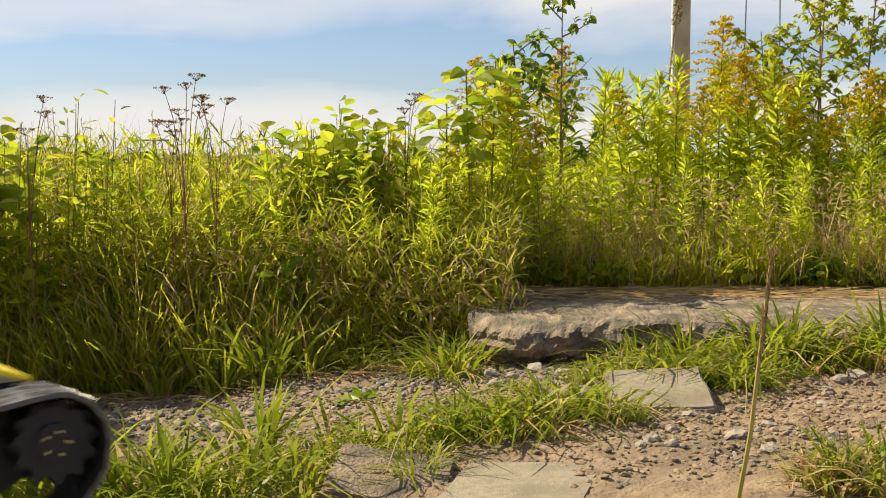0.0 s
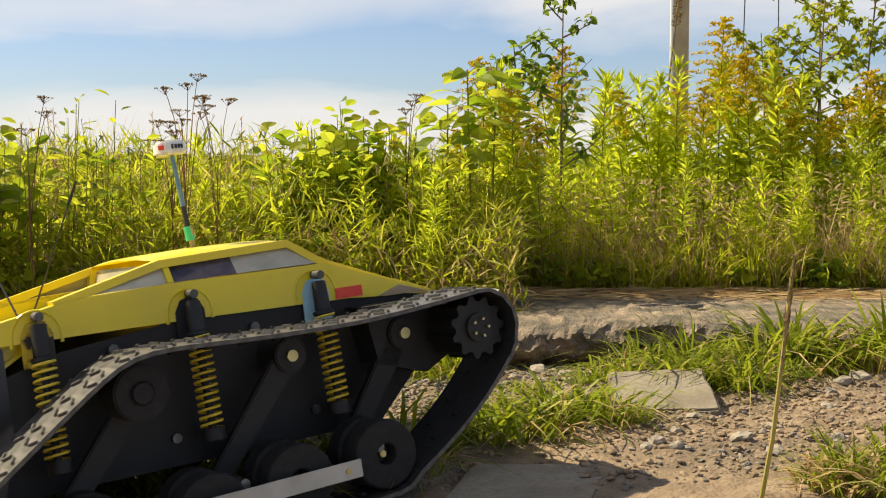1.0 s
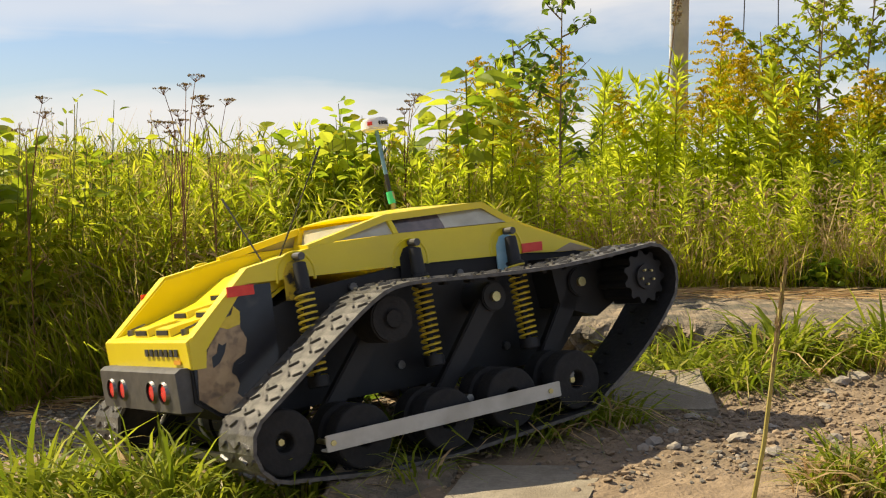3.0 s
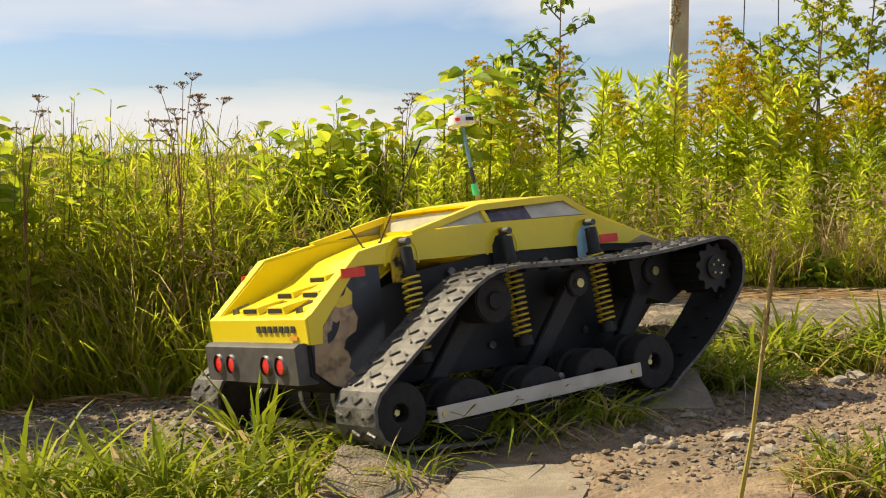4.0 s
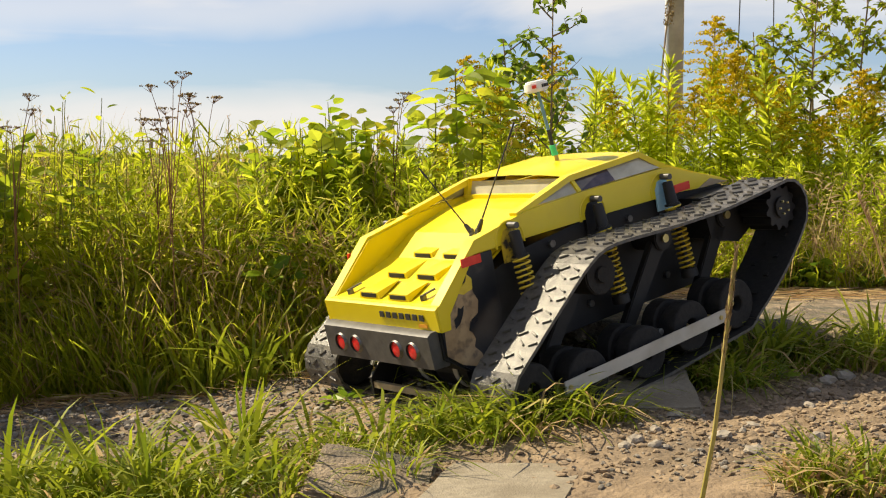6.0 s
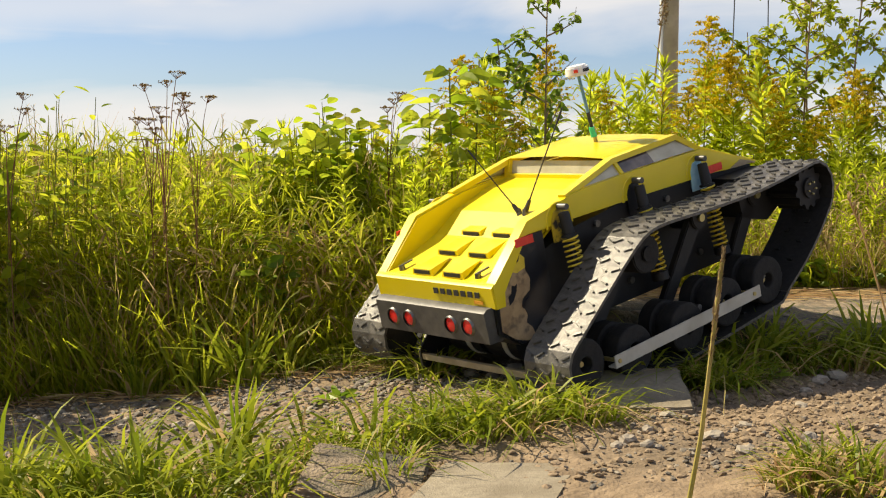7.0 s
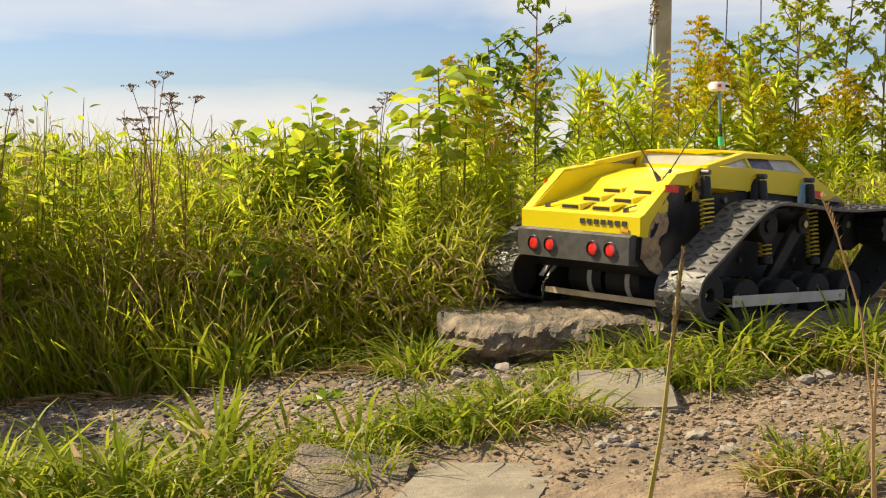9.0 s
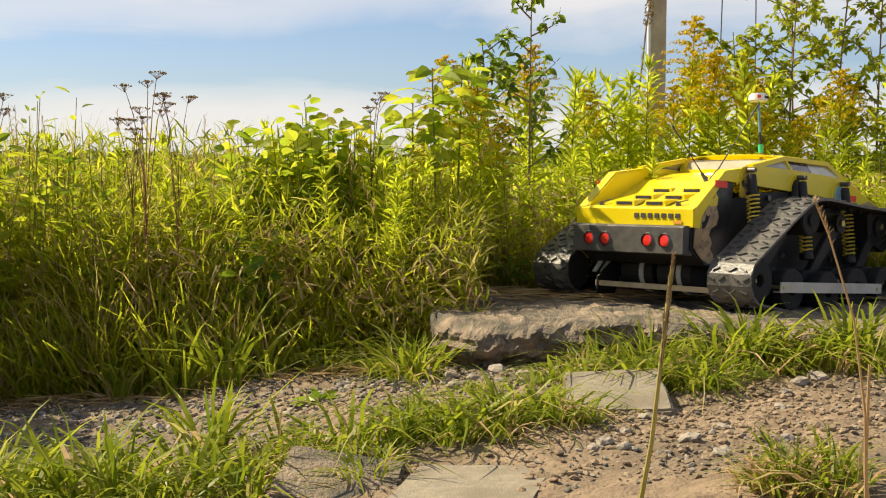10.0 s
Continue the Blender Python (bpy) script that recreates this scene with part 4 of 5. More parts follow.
# ---------------------------------------------------------------- plants
class Soup:
    """Vertices and faces gathered for one mesh."""

    turn = random.Random(77)

    def __init__(self):
        self.v, self.f = [], []

    def leaf(self, base, way, length, width, fold=0.15, droop=0.15):
        way = Vector(way).normalized()
        up = Vector((self.turn.gauss(-0.2, 0.8), self.turn.gauss(-0.2, 0.8), 1))
        side = way.cross(up)
        side = side.normalized() if side.length > 1e-3 else Vector((1, 0, 0))
        nrm = side.cross(way)
        b = Vector(base)
        o = len(self.v)
        if width > 0.35 * length:
            rim = [(0.0, 0.0), (0.14, 0.3), (0.38, 0.5), (0.64, 0.46), (0.86, 0.25), (1.0, 0.0)]
            spine = [b + way * length * u - nrm * droop * length * u * u for u, _ in rim]
            self.v += spine + [p + side * q * width * w + nrm * fold * width * w * 2 for q in (-1, 1) for p, (u, w) in list(zip(spine, rim))[1:-1]]
            for q in (0, 4):
                e = o + 6 + q
                self.f += [(o, o + 1, e), (o + 1, o + 2, e + 1, e), (o + 2, o + 3, e + 2, e + 1), (o + 3, o + 4, e + 3, e + 2), (o + 4, o + 5, e + 3)]
            return
        m1, m2 = b + way * length * 0.35, b + way * length * 0.7 - nrm * droop * length * 0.3
        tip = b + way * length - nrm * droop * length
        self.v += [b, m1 - side * width / 2 + nrm * fold * width, m1, m1 + side * width / 2 + nrm * fold * width,
                   m2 - side * width * 0.38 + nrm * fold * width, m2, m2 + side * width * 0.38 + nrm * fold * width, tip]
        self.f += [(o, o + 1, o + 2), (o, o + 2, o + 3), (o + 1, o + 4, o + 5, o + 2), (o + 2, o + 5, o + 6, o + 3), (o + 4, o + 7, o + 5), (o + 5, o + 7, o + 6)]

    def blade(self, base, lean, height, width, curl, rng, tilt=0.2):
        """A grass blade: rises, then bends over along lean."""
        b, l = Vector(base), Vector((math.cos(lean), math.sin(lean), 0))
        s = Vector((-l.y, l.x, 0))
        up = Vector((rng.gauss(0, 1) * tilt, rng.gauss(0, 1) * tilt, 1)).normalized()
        tw = rng.uniform(-1.3, 1.3)
        s = (s * math.cos(tw) + l * math.sin(tw))
        o = len(self.v)
        pts = []
        for k, w in ((0, 0.6), (0.3, 1.0), (0.55, 0.95), (0.8, 0.6), (1.0, 0.0)):
            p = b + up * height * (k - curl * 0.55 * k ** 3) + l * height * curl * k ** 2
            pts.append((p, w))
        for p, w in pts[:4]:
            self.v += [p - s * width * w / 2, p + s * width * w / 2]
        self.v.append(pts[4][0])
        self.f += [(o, o + 1, o + 3, o + 2), (o + 2, o + 3, o + 5, o + 4), (o + 4, o + 5, o + 7, o + 6), (o + 6, o + 7, o + 8)]

    def tube(self, pts, r0, r1, n=5):
        o = len(self.v)
        m = len(pts)
        for i, p in enumerate(pts):
            p = Vector(p)
            d = (Vector(pts[min(i + 1, m - 1)]) - Vector(pts[max(i - 1, 0)])).normalized()
            a = d.orthogonal().normalized()
            b = d.cross(a)
            r = r0 + (r1 - r0) * i / max(m - 1, 1)
            self.v += [p + (a * math.cos(math.tau * k / n) + b * math.sin(math.tau * k / n)) * r for k in range(n)]
        for i in range(m - 1):
            for k in range(n):
                self.f.append((o + i * n + k, o + i * n + (k + 1) % n, o + (i + 1) * n + (k + 1) % n, o + (i + 1) * n + k))

    def bud(self, p, r, rng):
        o = len(self.v)
        p = Vector(p)
        self.v += [p + Vector((rng.uniform(-1, 1), rng.uniform(-1, 1), rng.uniform(-1, 1))) * r for _ in range(4)]
        self.f += [(o, o + 1, o + 2), (o, o + 2, o + 3), (o, o + 3, o + 1), (o + 1, o + 3, o + 2)]

    def ob(self, name, material, parent=None, label="", smooth=False):
        return mesh_ob(name, self.v, self.f, material, parent, label, smooth)


def grass_tuft(rng, n, spread, h, w, curl, material=None, straw=0.12):
    g, s = Soup(), Soup()
    for _ in range(n):
        a, r = rng.uniform(0, math.tau), spread * rng.random() ** 0.7
        x, y = r * math.cos(a), r * math.sin(a)
        lean = a + rng.uniform(-0.9, 0.9)
        (s if rng.random() < straw else g).blade((x, y, -0.01), lean, h * rng.uniform(0.45, 1.1), w * rng.uniform(0.6, 1.2), curl * rng.uniform(0.3, 1.3), rng)
    ob = g.ob("grass_tuft", material or M_LOWGRASS)
    if s.f:
        s.ob("dry_straw", M_STRAW, ob, "dry straw-coloured blades")
    return ob


def build_bank_grass():
    rng = random.Random(21)

    def field(name, label, n, xr, yr, hr, wr, curl, material, front=0.0):
        g = Soup()
        k = 0
        while k < n:
            x, y = rng.uniform(*xr), rng.uniform(*yr)
            edge = 4.12 + 0.14 * max(0, 1 - abs(x + 0.02) / 0.4) - 0.13 * min(max(x, -1.6), 0) + 0.07 * wave(x, 0, 3, 2) if x < 0.12 else 4.9 + 0.05 * wave(x, 0, 4, 5)
            if y < edge:
                continue
            clump = 0.5 + 0.9 * wave(x, y, 3.2, 8)
            if rng.random() > clump + 0.25:
                continue
            h = rng.uniform(*hr) * (0.62 + 0.38 * min(1, (y - edge) / 0.35)) * (1 + 0.34 * wave(x, y, 2.3, 4))
            h *= 1 - 0.26 * max(0, 1 - abs(x + 0.42) / 0.45)
            if y < 4.75:
                h *= 1 - 0.42 * min(1, max(0, (x + 0.5) / 0.4))
            if x > 0.1:
                h *= 0.62
                if rng.random() < 0.4:
                    continue
            lean = rng.uniform(0, math.tau) if y > edge + 0.15 else rng.uniform(-2.6, -0.5)
            g.blade((x, y, ground_height(x, y) - 0.02), lean, h, rng.uniform(*wr), curl * rng.random() ** 1.1, rng, 0.4)
            k += 1
        tagged(g.ob(name, material), label, "grass", kind="stuff")

    field("tall_grass", "tall yellow-green grass covering the bank", 30000, (-2.4, 2.7), (4.05, 6.2), (0.28, 0.70), (0.003, 0.010), 0.8, M_GRASS)
    field("dry_grass", "dry straw stalks among the tall grass", 6500, (-2.4, 2.7), (4.05, 6.0), (0.24, 0.68), (0.003, 0.006), 0.5, M_STRAW)
    field("understory_grass", "short dense grass at the foot of the bank", 11000, (-2.2, 2.7), (4.05, 5.3), (0.1, 0.27), (0.005, 0.011), 0.8, M_GRASS)
    for name, label, count, material, lo, hi in (("bank_leaves", "narrow leaves tangled through the tall grass", 12500, M_GRASS, 0.08, 0.58), ("bank_dead_leaves", "shrivelled brown leaves caught in the grass", 4500, M_WITHER, 0.06, 0.46)):
        g = Soup()
        while count:
            x, y = rng.uniform(-2.2, 0.25), rng.uniform(4.08, 5.2)
            if y < 4.14 - 0.13 * min(max(x, -1.6), 0) or rng.random() > 0.7 + wave(x, y, 3, 6):
                continue
            a = rng.uniform(0, 6.28)
            k = rng.random() * (1 - 0.4 * min(1, max(0, (x + 0.5) / 0.4)))
            g.leaf((x, y, ground_height(x, y) + lo + (hi - lo) * k), (math.cos(a), math.sin(a), rng.uniform(-0.3, 2.2)), rng.uniform(0.05, 0.13), rng.uniform(0.004, 0.0095), droop=rng.uniform(0, 0.6))
            count -= 1
        tagged(g.ob(name, material), label, "grass", kind="stuff")
    # brown stems and shrivelled leaves under the goldenrod
    g = Soup()
    for _ in range(3000):
        x, y = rng.uniform(0.05, 2.6), 4.82 + 0.85 * rng.random() ** 1.3
        h = rng.uniform(0.1, 0.34) * (1 + 0.9 * wave(x, y, 2.2, 3)) + 0.2 * rng.random() ** 4
        g.blade((x, y, ground_height(x, y)), rng.uniform(0, 6.28), h, rng.uniform(0.002, 0.005), rng.uniform(0.0, 0.6), rng, 0.25)
    for _ in range(5600):
        x, y = rng.uniform(0.0, 2.6), 4.82 + 0.75 * rng.random() ** 1.3
        a = rng.uniform(0, 6.28)
        g.leaf((x, y, ground_height(x, y) + 0.03 + 0.42 * rng.random() ** 1.7), (math.cos(a), math.sin(a), rng.uniform(-1.2, 0.6)), rng.uniform(0.02, 0.06), rng.uniform(0.004, 0.011), droop=0.5)
    f = Soup()
    for _ in range(2600):
        x, y = rng.uniform(0.08, 2.4), 4.79 + 0.24 * rng.random()
        f.blade((x, y, 0.225), rng.uniform(0, 6.28), rng.uniform(0.06, 0.3), rng.uniform(0.003, 0.007), rng.uniform(0.1, 1.0), rng, 0.28)
    tagged(f.ob("fringe_grass", M_GRASS), "fresh grass fringe along the back of the slab", "grass", kind="stuff")
    tagged(g.ob("withered_undergrowth", M_WITHER), "withered brown tangle under the goldenrod", "undergrowth", kind="stuff")
    # far meadow
    g = Soup()
    for _ in range(9000):
        y = 6.2 + 60 * rng.random() ** 3
        x = rng.uniform(-0.5, 0.5) * y * 0.85
        g.blade((x, y, ground_height(x, y) - 0.02), rng.uniform(0, 6.28), rng.uniform(0.28, 0.46), 0.012 + 0.002 * y, 0.5, rng)
    tagged(g.ob("meadow", M_GRASS), "green meadow grass stretching behind the bank", "grass", kind="stuff")


build_bank_grass()


def build_goldenrod(rng, h, bloom):
    """A stem crowded with narrow leaves, browned below, with or without a flower plume."""
    st = Soup()
    bendx, bendy = rng.uniform(-0.1, 0.1), rng.uniform(-0.08, 0.08)

    def at(k):
        return Vector((bendx * k * k * h, bendy * k * k * h, h * k))

    st.tube([at(k / 6) for k in range(7)], 0.0042, 0.0015)
    plant = st.ob("goldenrod", M_STEM)
    lv, dead, fl = Soup(), Soup(), Soup()
    top = 0.82 if bloom else 1.0
    n = int(105 * h)
    for i in range(n):
        k = 0.12 + (top - 0.12) * i / n
        a = i * 2.4 + rng.uniform(-0.8, 0.8)
        size = (0.10 if k < 0.7 else 0.085) * (1 - 0.45 * max(0, k - 0.6)) * rng.uniform(0.75, 1.2)
        rise = 0.6 + 0.8 * max(0, k - 0.45) + rng.uniform(-0.45, 0.4)
        d = Vector((math.cos(a), math.sin(a), rise))
        if k < 0.55 and rng.random() < 0.75 - k:
            continue
        if k < 0.28 and rng.random() < 0.5:
            dead.leaf(at(k), Vector((d.x, d.y, -0.5)), size * 0.7, 0.008, droop=0.6)
        else:
            lv.leaf(at(k), d, size * rng.uniform(0.9, 1.6), 0.0165 * rng.uniform(0.7, 1.25), droop=rng.uniform(0.1, 0.7))
    if not bloom:
        for i in range(16):
            a = rng.uniform(0, 6.28)
            lv.leaf(at(0.97 + 0.03 * rng.random()), (0.35 * math.cos(a), 0.35 * math.sin(a), 1), 0.06, 0.008)
    if bloom:
        for i in range(28):
            k = 0.72 + 0.28 * i / 28
            a = i * 2.4
            ln = 0.15 * h * (1.03 - (k - 0.72) / 0.29) + 0.02
            b = at(k)
            prev = None
            for j in range(9):
                u = (j + 1) / 9
                p = b + Vector((math.cos(a) * ln * u, math.sin(a) * ln * u, ln * (0.75 * u - 0.55 * u * u)))
                for _ in range(6):
                    fl.bud(p + Vector((rng.uniform(-1, 1), rng.uniform(-1, 1), rng.uniform(0, 1.4))) * 0.009, 0.0062, rng)
            if i % 2 == 0:
                lv.leaf(b, (math.cos(a), math.sin(a), 0.8), 0.045, 0.008)
        for _ in range(30):
            fl.bud(at(1.0) + Vector((rng.uniform(-1, 1), rng.uniform(-1, 1), rng.uniform(-3, 2))) * 0.007, 0.005, rng)
        fl.ob("flower_plume", M_GOLD, plant, "feathery golden flower plume")
    lv.ob("foliage", M_LEAF, plant, "narrow bright green leaves")
    dead.ob("withered_foliage", M_STRAW, plant, "withered brown lower leaves")
    tagged(plant, "tall goldenrod with a yellow flower plume behind the slab" if bloom else "leafy green goldenrod not yet in flower behind the slab", "wildflower", "goldenrod behind the slab")
    return plant


BACK = 1.13


def plant_goldenrod():
    rng = random.Random(5)
    blooms = [build_goldenrod(rng, 1.0, True) for _ in range(4)]
    greens = [build_goldenrod(rng, 0.9, False) for _ in range(4)]
    # x, y, height of the flowering ones
    spots = [(0.19, 4.85, 0.82), (0.29, 4.92, 0.74), (0.48, 4.9, 0.84), (0.42, 5.05, 0.78), (0.12, 4.82, 0.66), (0.92, 5.1, 0.9), (1.05, 4.95, 1.0), (1.01, 5.15, 0.88), (1.12, 5.05, 0.96),
             (1.36, 5.1, 0.94), (1.30, 5.25, 0.86), (1.27, 4.88, 0.68), (1.63, 5.0, 0.88), (1.70, 5.15, 0.92), (1.16, 4.9, 0.84), (0.76, 5.05, 0.78), (1.5, 5.0, 0.78), (0.24, 5.0, 0.8), (0.98, 4.85, 0.72), (1.42, 4.82, 0.66), (0.38, 4.82, 0.68)]
    used = set()
    for i, (x, y, h) in enumerate(spots):
        src, k = blooms[i % 4], i % 4
        if x > 0.4:
            x, y, h = x * BACK, y * BACK, h * 1.08
        m = pose(x, y, gz(x, y) - 0.01, rng.gauss(0, 4), rng.gauss(0, 4), rng.uniform(0, 360)) @ Matrix.Scale(h * 1.07, 4)
        if k in used:
            copy_thing(src, m)
        else:
            used.add(k)
            src.matrix_basis = m
    used = set()
    tall = [(0.82, 4.95, 0.86), (0.9, 5.0, 0.94), (0.96, 5.1, 0.9), (0.72, 4.95, 0.88), (0.65, 5.0, 0.86), (0.58, 4.95, 0.84), (0.86, 5.15, 0.92), (0.78, 5.1, 0.82), (1.22, 5.0, 0.94), (1.45, 5.05, 0.9)]
    for i in range(115):
        x = rng.uniform(-0.35, 1.95)
        y = 4.86 + 0.8 * rng.random() ** 1.2 if x > 0.1 else rng.uniform(4.5, 5.3)
        if x < 0.15:
            if rng.random() < 0.3:
                continue
            h = rng.uniform(0.42, 0.66)
        else:
            h = 0.5 + 0.52 * rng.random() ** 1.2
        if i < len(tall):
            x, y, h = tall[i]
        if x > 0.3:
            x, y, h = x * BACK, y * BACK, h * 1.08
        m = pose(x, y, gz(x, y) - 0.01, rng.gauss(0, 9), rng.gauss(0, 9), rng.uniform(0, 360)) @ Matrix.Scale(h, 4)
        k = i % 4
        if k in used:
            copy_thing(greens[k], m)
        else:
            used.add(k)
            greens[k].matrix_basis = m
    for i in range(120):
        x, y = rng.uniform(0.1, 2.1), 4.84 + 0.5 * rng.random() ** 1.2
        m = pose(x, y, gz(x, y) - 0.01, rng.gauss(0, 10), rng.gauss(0, 10), rng.uniform(0, 360)) @ Matrix.Scale(rng.uniform(0.26, 0.62), 4)
        tagged(copy_thing(greens[i % 4], m), "short leafy goldenrod shoot at the back of the slab", "wildflower", "goldenrod behind the slab")
    for i in range(64):
        x, y = rng.uniform(-1.75, 0.05), rng.uniform(4.4, 5.15)
        m = pose(x, y, gz(x, y) - 0.01, rng.gauss(0, 8), rng.gauss(0, 8), rng.uniform(0, 360)) @ Matrix.Scale(rng.uniform(0.5, 0.72), 4)
        tagged(copy_thing(greens[i % 4], m), "leafy green goldenrod standing in the tall grass", "wildflower", "goldenrod in the grass")


plant_goldenrod()


def broadleaf(rng, name, label, x, y, stems, h, leaf, width, material, spread, n, category="shrub", group=""):
    st, lv = Soup(), Soup()
    for s in range(stems):
        a = rng.uniform(0, math.tau)
        tip = Vector((spread * math.cos(a) * rng.random(), spread * math.sin(a) * rng.random(), h * rng.uniform(0.72, 1.0)))
        mid = tip * 0.5 + Vector((rng.uniform(-1, 1), rng.uniform(-1, 1), 0)) * 0.03
        pts = [Vector((0, 0, -0.03)), mid, tip]
        st.tube(pts, 0.0028, 0.0012)
        for i in range(n):
            k = 0.3 + 0.7 * (i + 1) / n
            p = pts[1].lerp(pts[2], (k - 0.5) * 2) if k > 0.5 else pts[0].lerp(pts[1], k * 2)
            b = i * 2.4 + rng.uniform(-0.5, 0.5)
            d = Vector((math.cos(b), math.sin(b), rng.uniform(0.1, 0.8)))
            sz = leaf * rng.uniform(0.65, 1.15)
            lv.leaf(p + d * 0.02, d, sz, sz * width, droop=rng.uniform(0.05, 0.4), fold=0.12)
    ob = st.ob(name, M_STEM)
    lv.ob("foliage", material, ob, "leaves")
    ob.matrix_world = pose(x, y, gz(x, y), 0, 0, rng.uniform(0, 360))
    return tagged(ob, label, category, group)


def crown_weed(rng, x, y, h, n, turn):
    """A bare stem with long-stalked broad leaves spreading near its top."""
    st, lv = Soup(), Soup()
    st.tube([(0, 0, -0.03), (0.01, 0, h * 0.5), (0.0, 0.01, h)], 0.005, 0.0025)
    for i in range(n):
        k = 0.62 + 0.38 * i / n
        a = i * 2.4 + rng.uniform(-0.3, 0.3)
        b = Vector((0.005, 0.005, h * k))
        d = Vector((math.cos(a), math.sin(a), rng.uniform(0.1, 0.5)))
        q = b + d * rng.uniform(0.03, 0.09)
        st.tube([b, q], 0.0015, 0.001, 4)
        lv.leaf(q, Vector((d.x, d.y, rng.uniform(-0.2, 0.35))), rng.uniform(0.075, 0.115), rng.uniform(0.04, 0.058), droop=rng.uniform(0.2, 0.6), fold=0.1)
    ob = st.ob("tall_weed", M_STEM)
    lv.ob("foliage", M_SHRUB, ob, "broad light green leaves")
    ob.matrix_world = pose(x, y, gz(x, y), 0, 0, turn)
    tagged(ob, "tall weed with broad light green leaves against the sky", "weed", "broad-leaved weeds")


def build_shrubs():
    rng = random.Random(8)
    for x, y, h in ((-0.60, 4.75, 0.66), (-0.52, 4.68, 0.70), (-0.44, 4.76, 0.73), (-0.36, 4.68, 0.74), (-0.28, 4.74, 0.74), (-0.22, 4.8, 0.70), (-0.40, 4.85, 0.74)):
        broadleaf(rng, "shrub", "rounded bright green shrub with yellowing leaves in the grass", x, y, 8, h, 0.058, 0.74, M_SHRUB, 0.15, 13, group="shrubs in the grass")
    for x, y, h in ((-1.50, 4.42, 0.9), (-1.40, 4.46, 0.84), (-1.58, 4.36, 0.88)):
        broadleaf(rng, "shrub", "broad-leaved yellow-green shrub at the edge of the bank", x, y, 5, h, 0.11, 0.5, M_BROAD, 0.14, 10, group="shrubs in the grass")
    for x, y, h, n, turn in ((0.085, 4.66, 0.86, 30, 20), (0.02, 4.7, 0.74, 22, 140), (0.18, 4.72, 0.85, 16, 250)):
        crown_weed(rng, x, y, h, n, turn)
    broadleaf(rng, "tall_weed", "thin dark-leaved upright weed against the sky", -1.19, 4.5, 2, 1.06, 0.055, 0.4, M_DARKLEAF, 0.05, 16, "weed")
    for x, y, h, lf in ((-1.40, 4.35, 0.98, 0.075), (-1.16, 4.4, 1.0, 0.055), (-1.04, 4.38, 0.86, 0.06), (-1.27, 4.5, 0.95, 0.06), (-1.2, 4.36, 0.92, 0.045), (-0.7, 4.4, 0.7, 0.05), (-0.1, 4.6, 0.72, 0.06)):
        broadleaf(rng, "tall_weed", "upright leafy weed standing out of the tall grass", x, y, 3, h, lf, 0.42, M_BROAD, 0.07, 15, "weed", group="weeds in the grass")
    broadleaf(rng, "dark_weed", "dark low leafy weed in the shade of the grass", -0.52, 4.32, 6, 0.46, 0.06, 0.6, M_DARKLEAF, 0.12, 13, "weed")
    broadleaf(rng, "dark_weed", "dark low leafy weed in the shade of the grass", -0.36, 4.8, 5, 0.42, 0.07, 0.6, M_DARKLEAF, 0.12, 12, "weed")
    for x, y in ((-0.24, 3.6), (0.95, 3.5)):
        broadleaf(rng, "ground_weed", "flat leafy weed growing in the gravel", x, y, 5, 0.012, 0.04, 0.5, M_DARKLEAF, 0.06, 3, "weed", group="weeds in the gravel")
    for i in range(26):
        x = rng.uniform(0.1, 1.9)
        broadleaf(rng, "ground_weed", "low round-leaved weed along the slab's back edge", x, rng.uniform(4.8, 4.94), 5, rng.uniform(0.05, 0.13), 0.05, 0.75, M_DARKLEAF if i % 3 else M_BROAD, 0.09, 4, "weed", group="weeds along the slab")


build_shrubs()


def build_tree(rng, name, label, x, y, height, lean, limbs, leaf, material, first=0.25, reach=0.35, twigs=5, per=7):
    st, lv = Soup(), Soup()
    trunk = [Vector((lean * k * k * height, 0.03 * math.sin(4 * k), height * k)) for k in np.linspace(0, 1, 8)]
    st.tube(trunk, 0.0065, 0.002, 6)
    for i in range(limbs):
        k = first + (0.98 - first) * i / limbs
        j = k * 7
        p = trunk[int(j)].lerp(trunk[min(int(j) + 1, 7)], j - int(j))
        a = i * 2.4 + rng.uniform(-0.4, 0.4)
        ln = reach * (1.1 - 0.7 * k) * rng.uniform(0.6, 1.2)
        q = p + Vector((math.cos(a), math.sin(a), rng.uniform(0.4, 1.0))).normalized() * ln
        m = p.lerp(q, 0.5) + Vector((0, 0, -0.03 * ln))
        st.tube([p, m, q], 0.004, 0.0012)
        for t in range(twigs):
            u = 0.25 + 0.75 * t / twigs
            b = p.lerp(q, u)
            c = b + Vector((rng.uniform(-1, 1), rng.uniform(-1, 1), rng.uniform(-0.3, 0.9))).normalized() * rng.uniform(0.03, 0.09)
            st.tube([b, c], 0.0015, 0.0008, 4)
            for _ in range(per):
                d = Vector((rng.uniform(-1, 1), rng.uniform(-1, 1), rng.uniform(-0.8, 0.6)))
                lv.leaf(b.lerp(c, rng.random()), d, leaf * rng.uniform(0.6, 1.2), leaf * 0.5, droop=0.3)
    ob = st.ob(name, M_BARK)
    lv.ob("crown", material, ob, "many small leaves")
    ob.matrix_world = pose(x, y, gz(x, y) - 0.02)
    return tagged(ob, label, "tree")


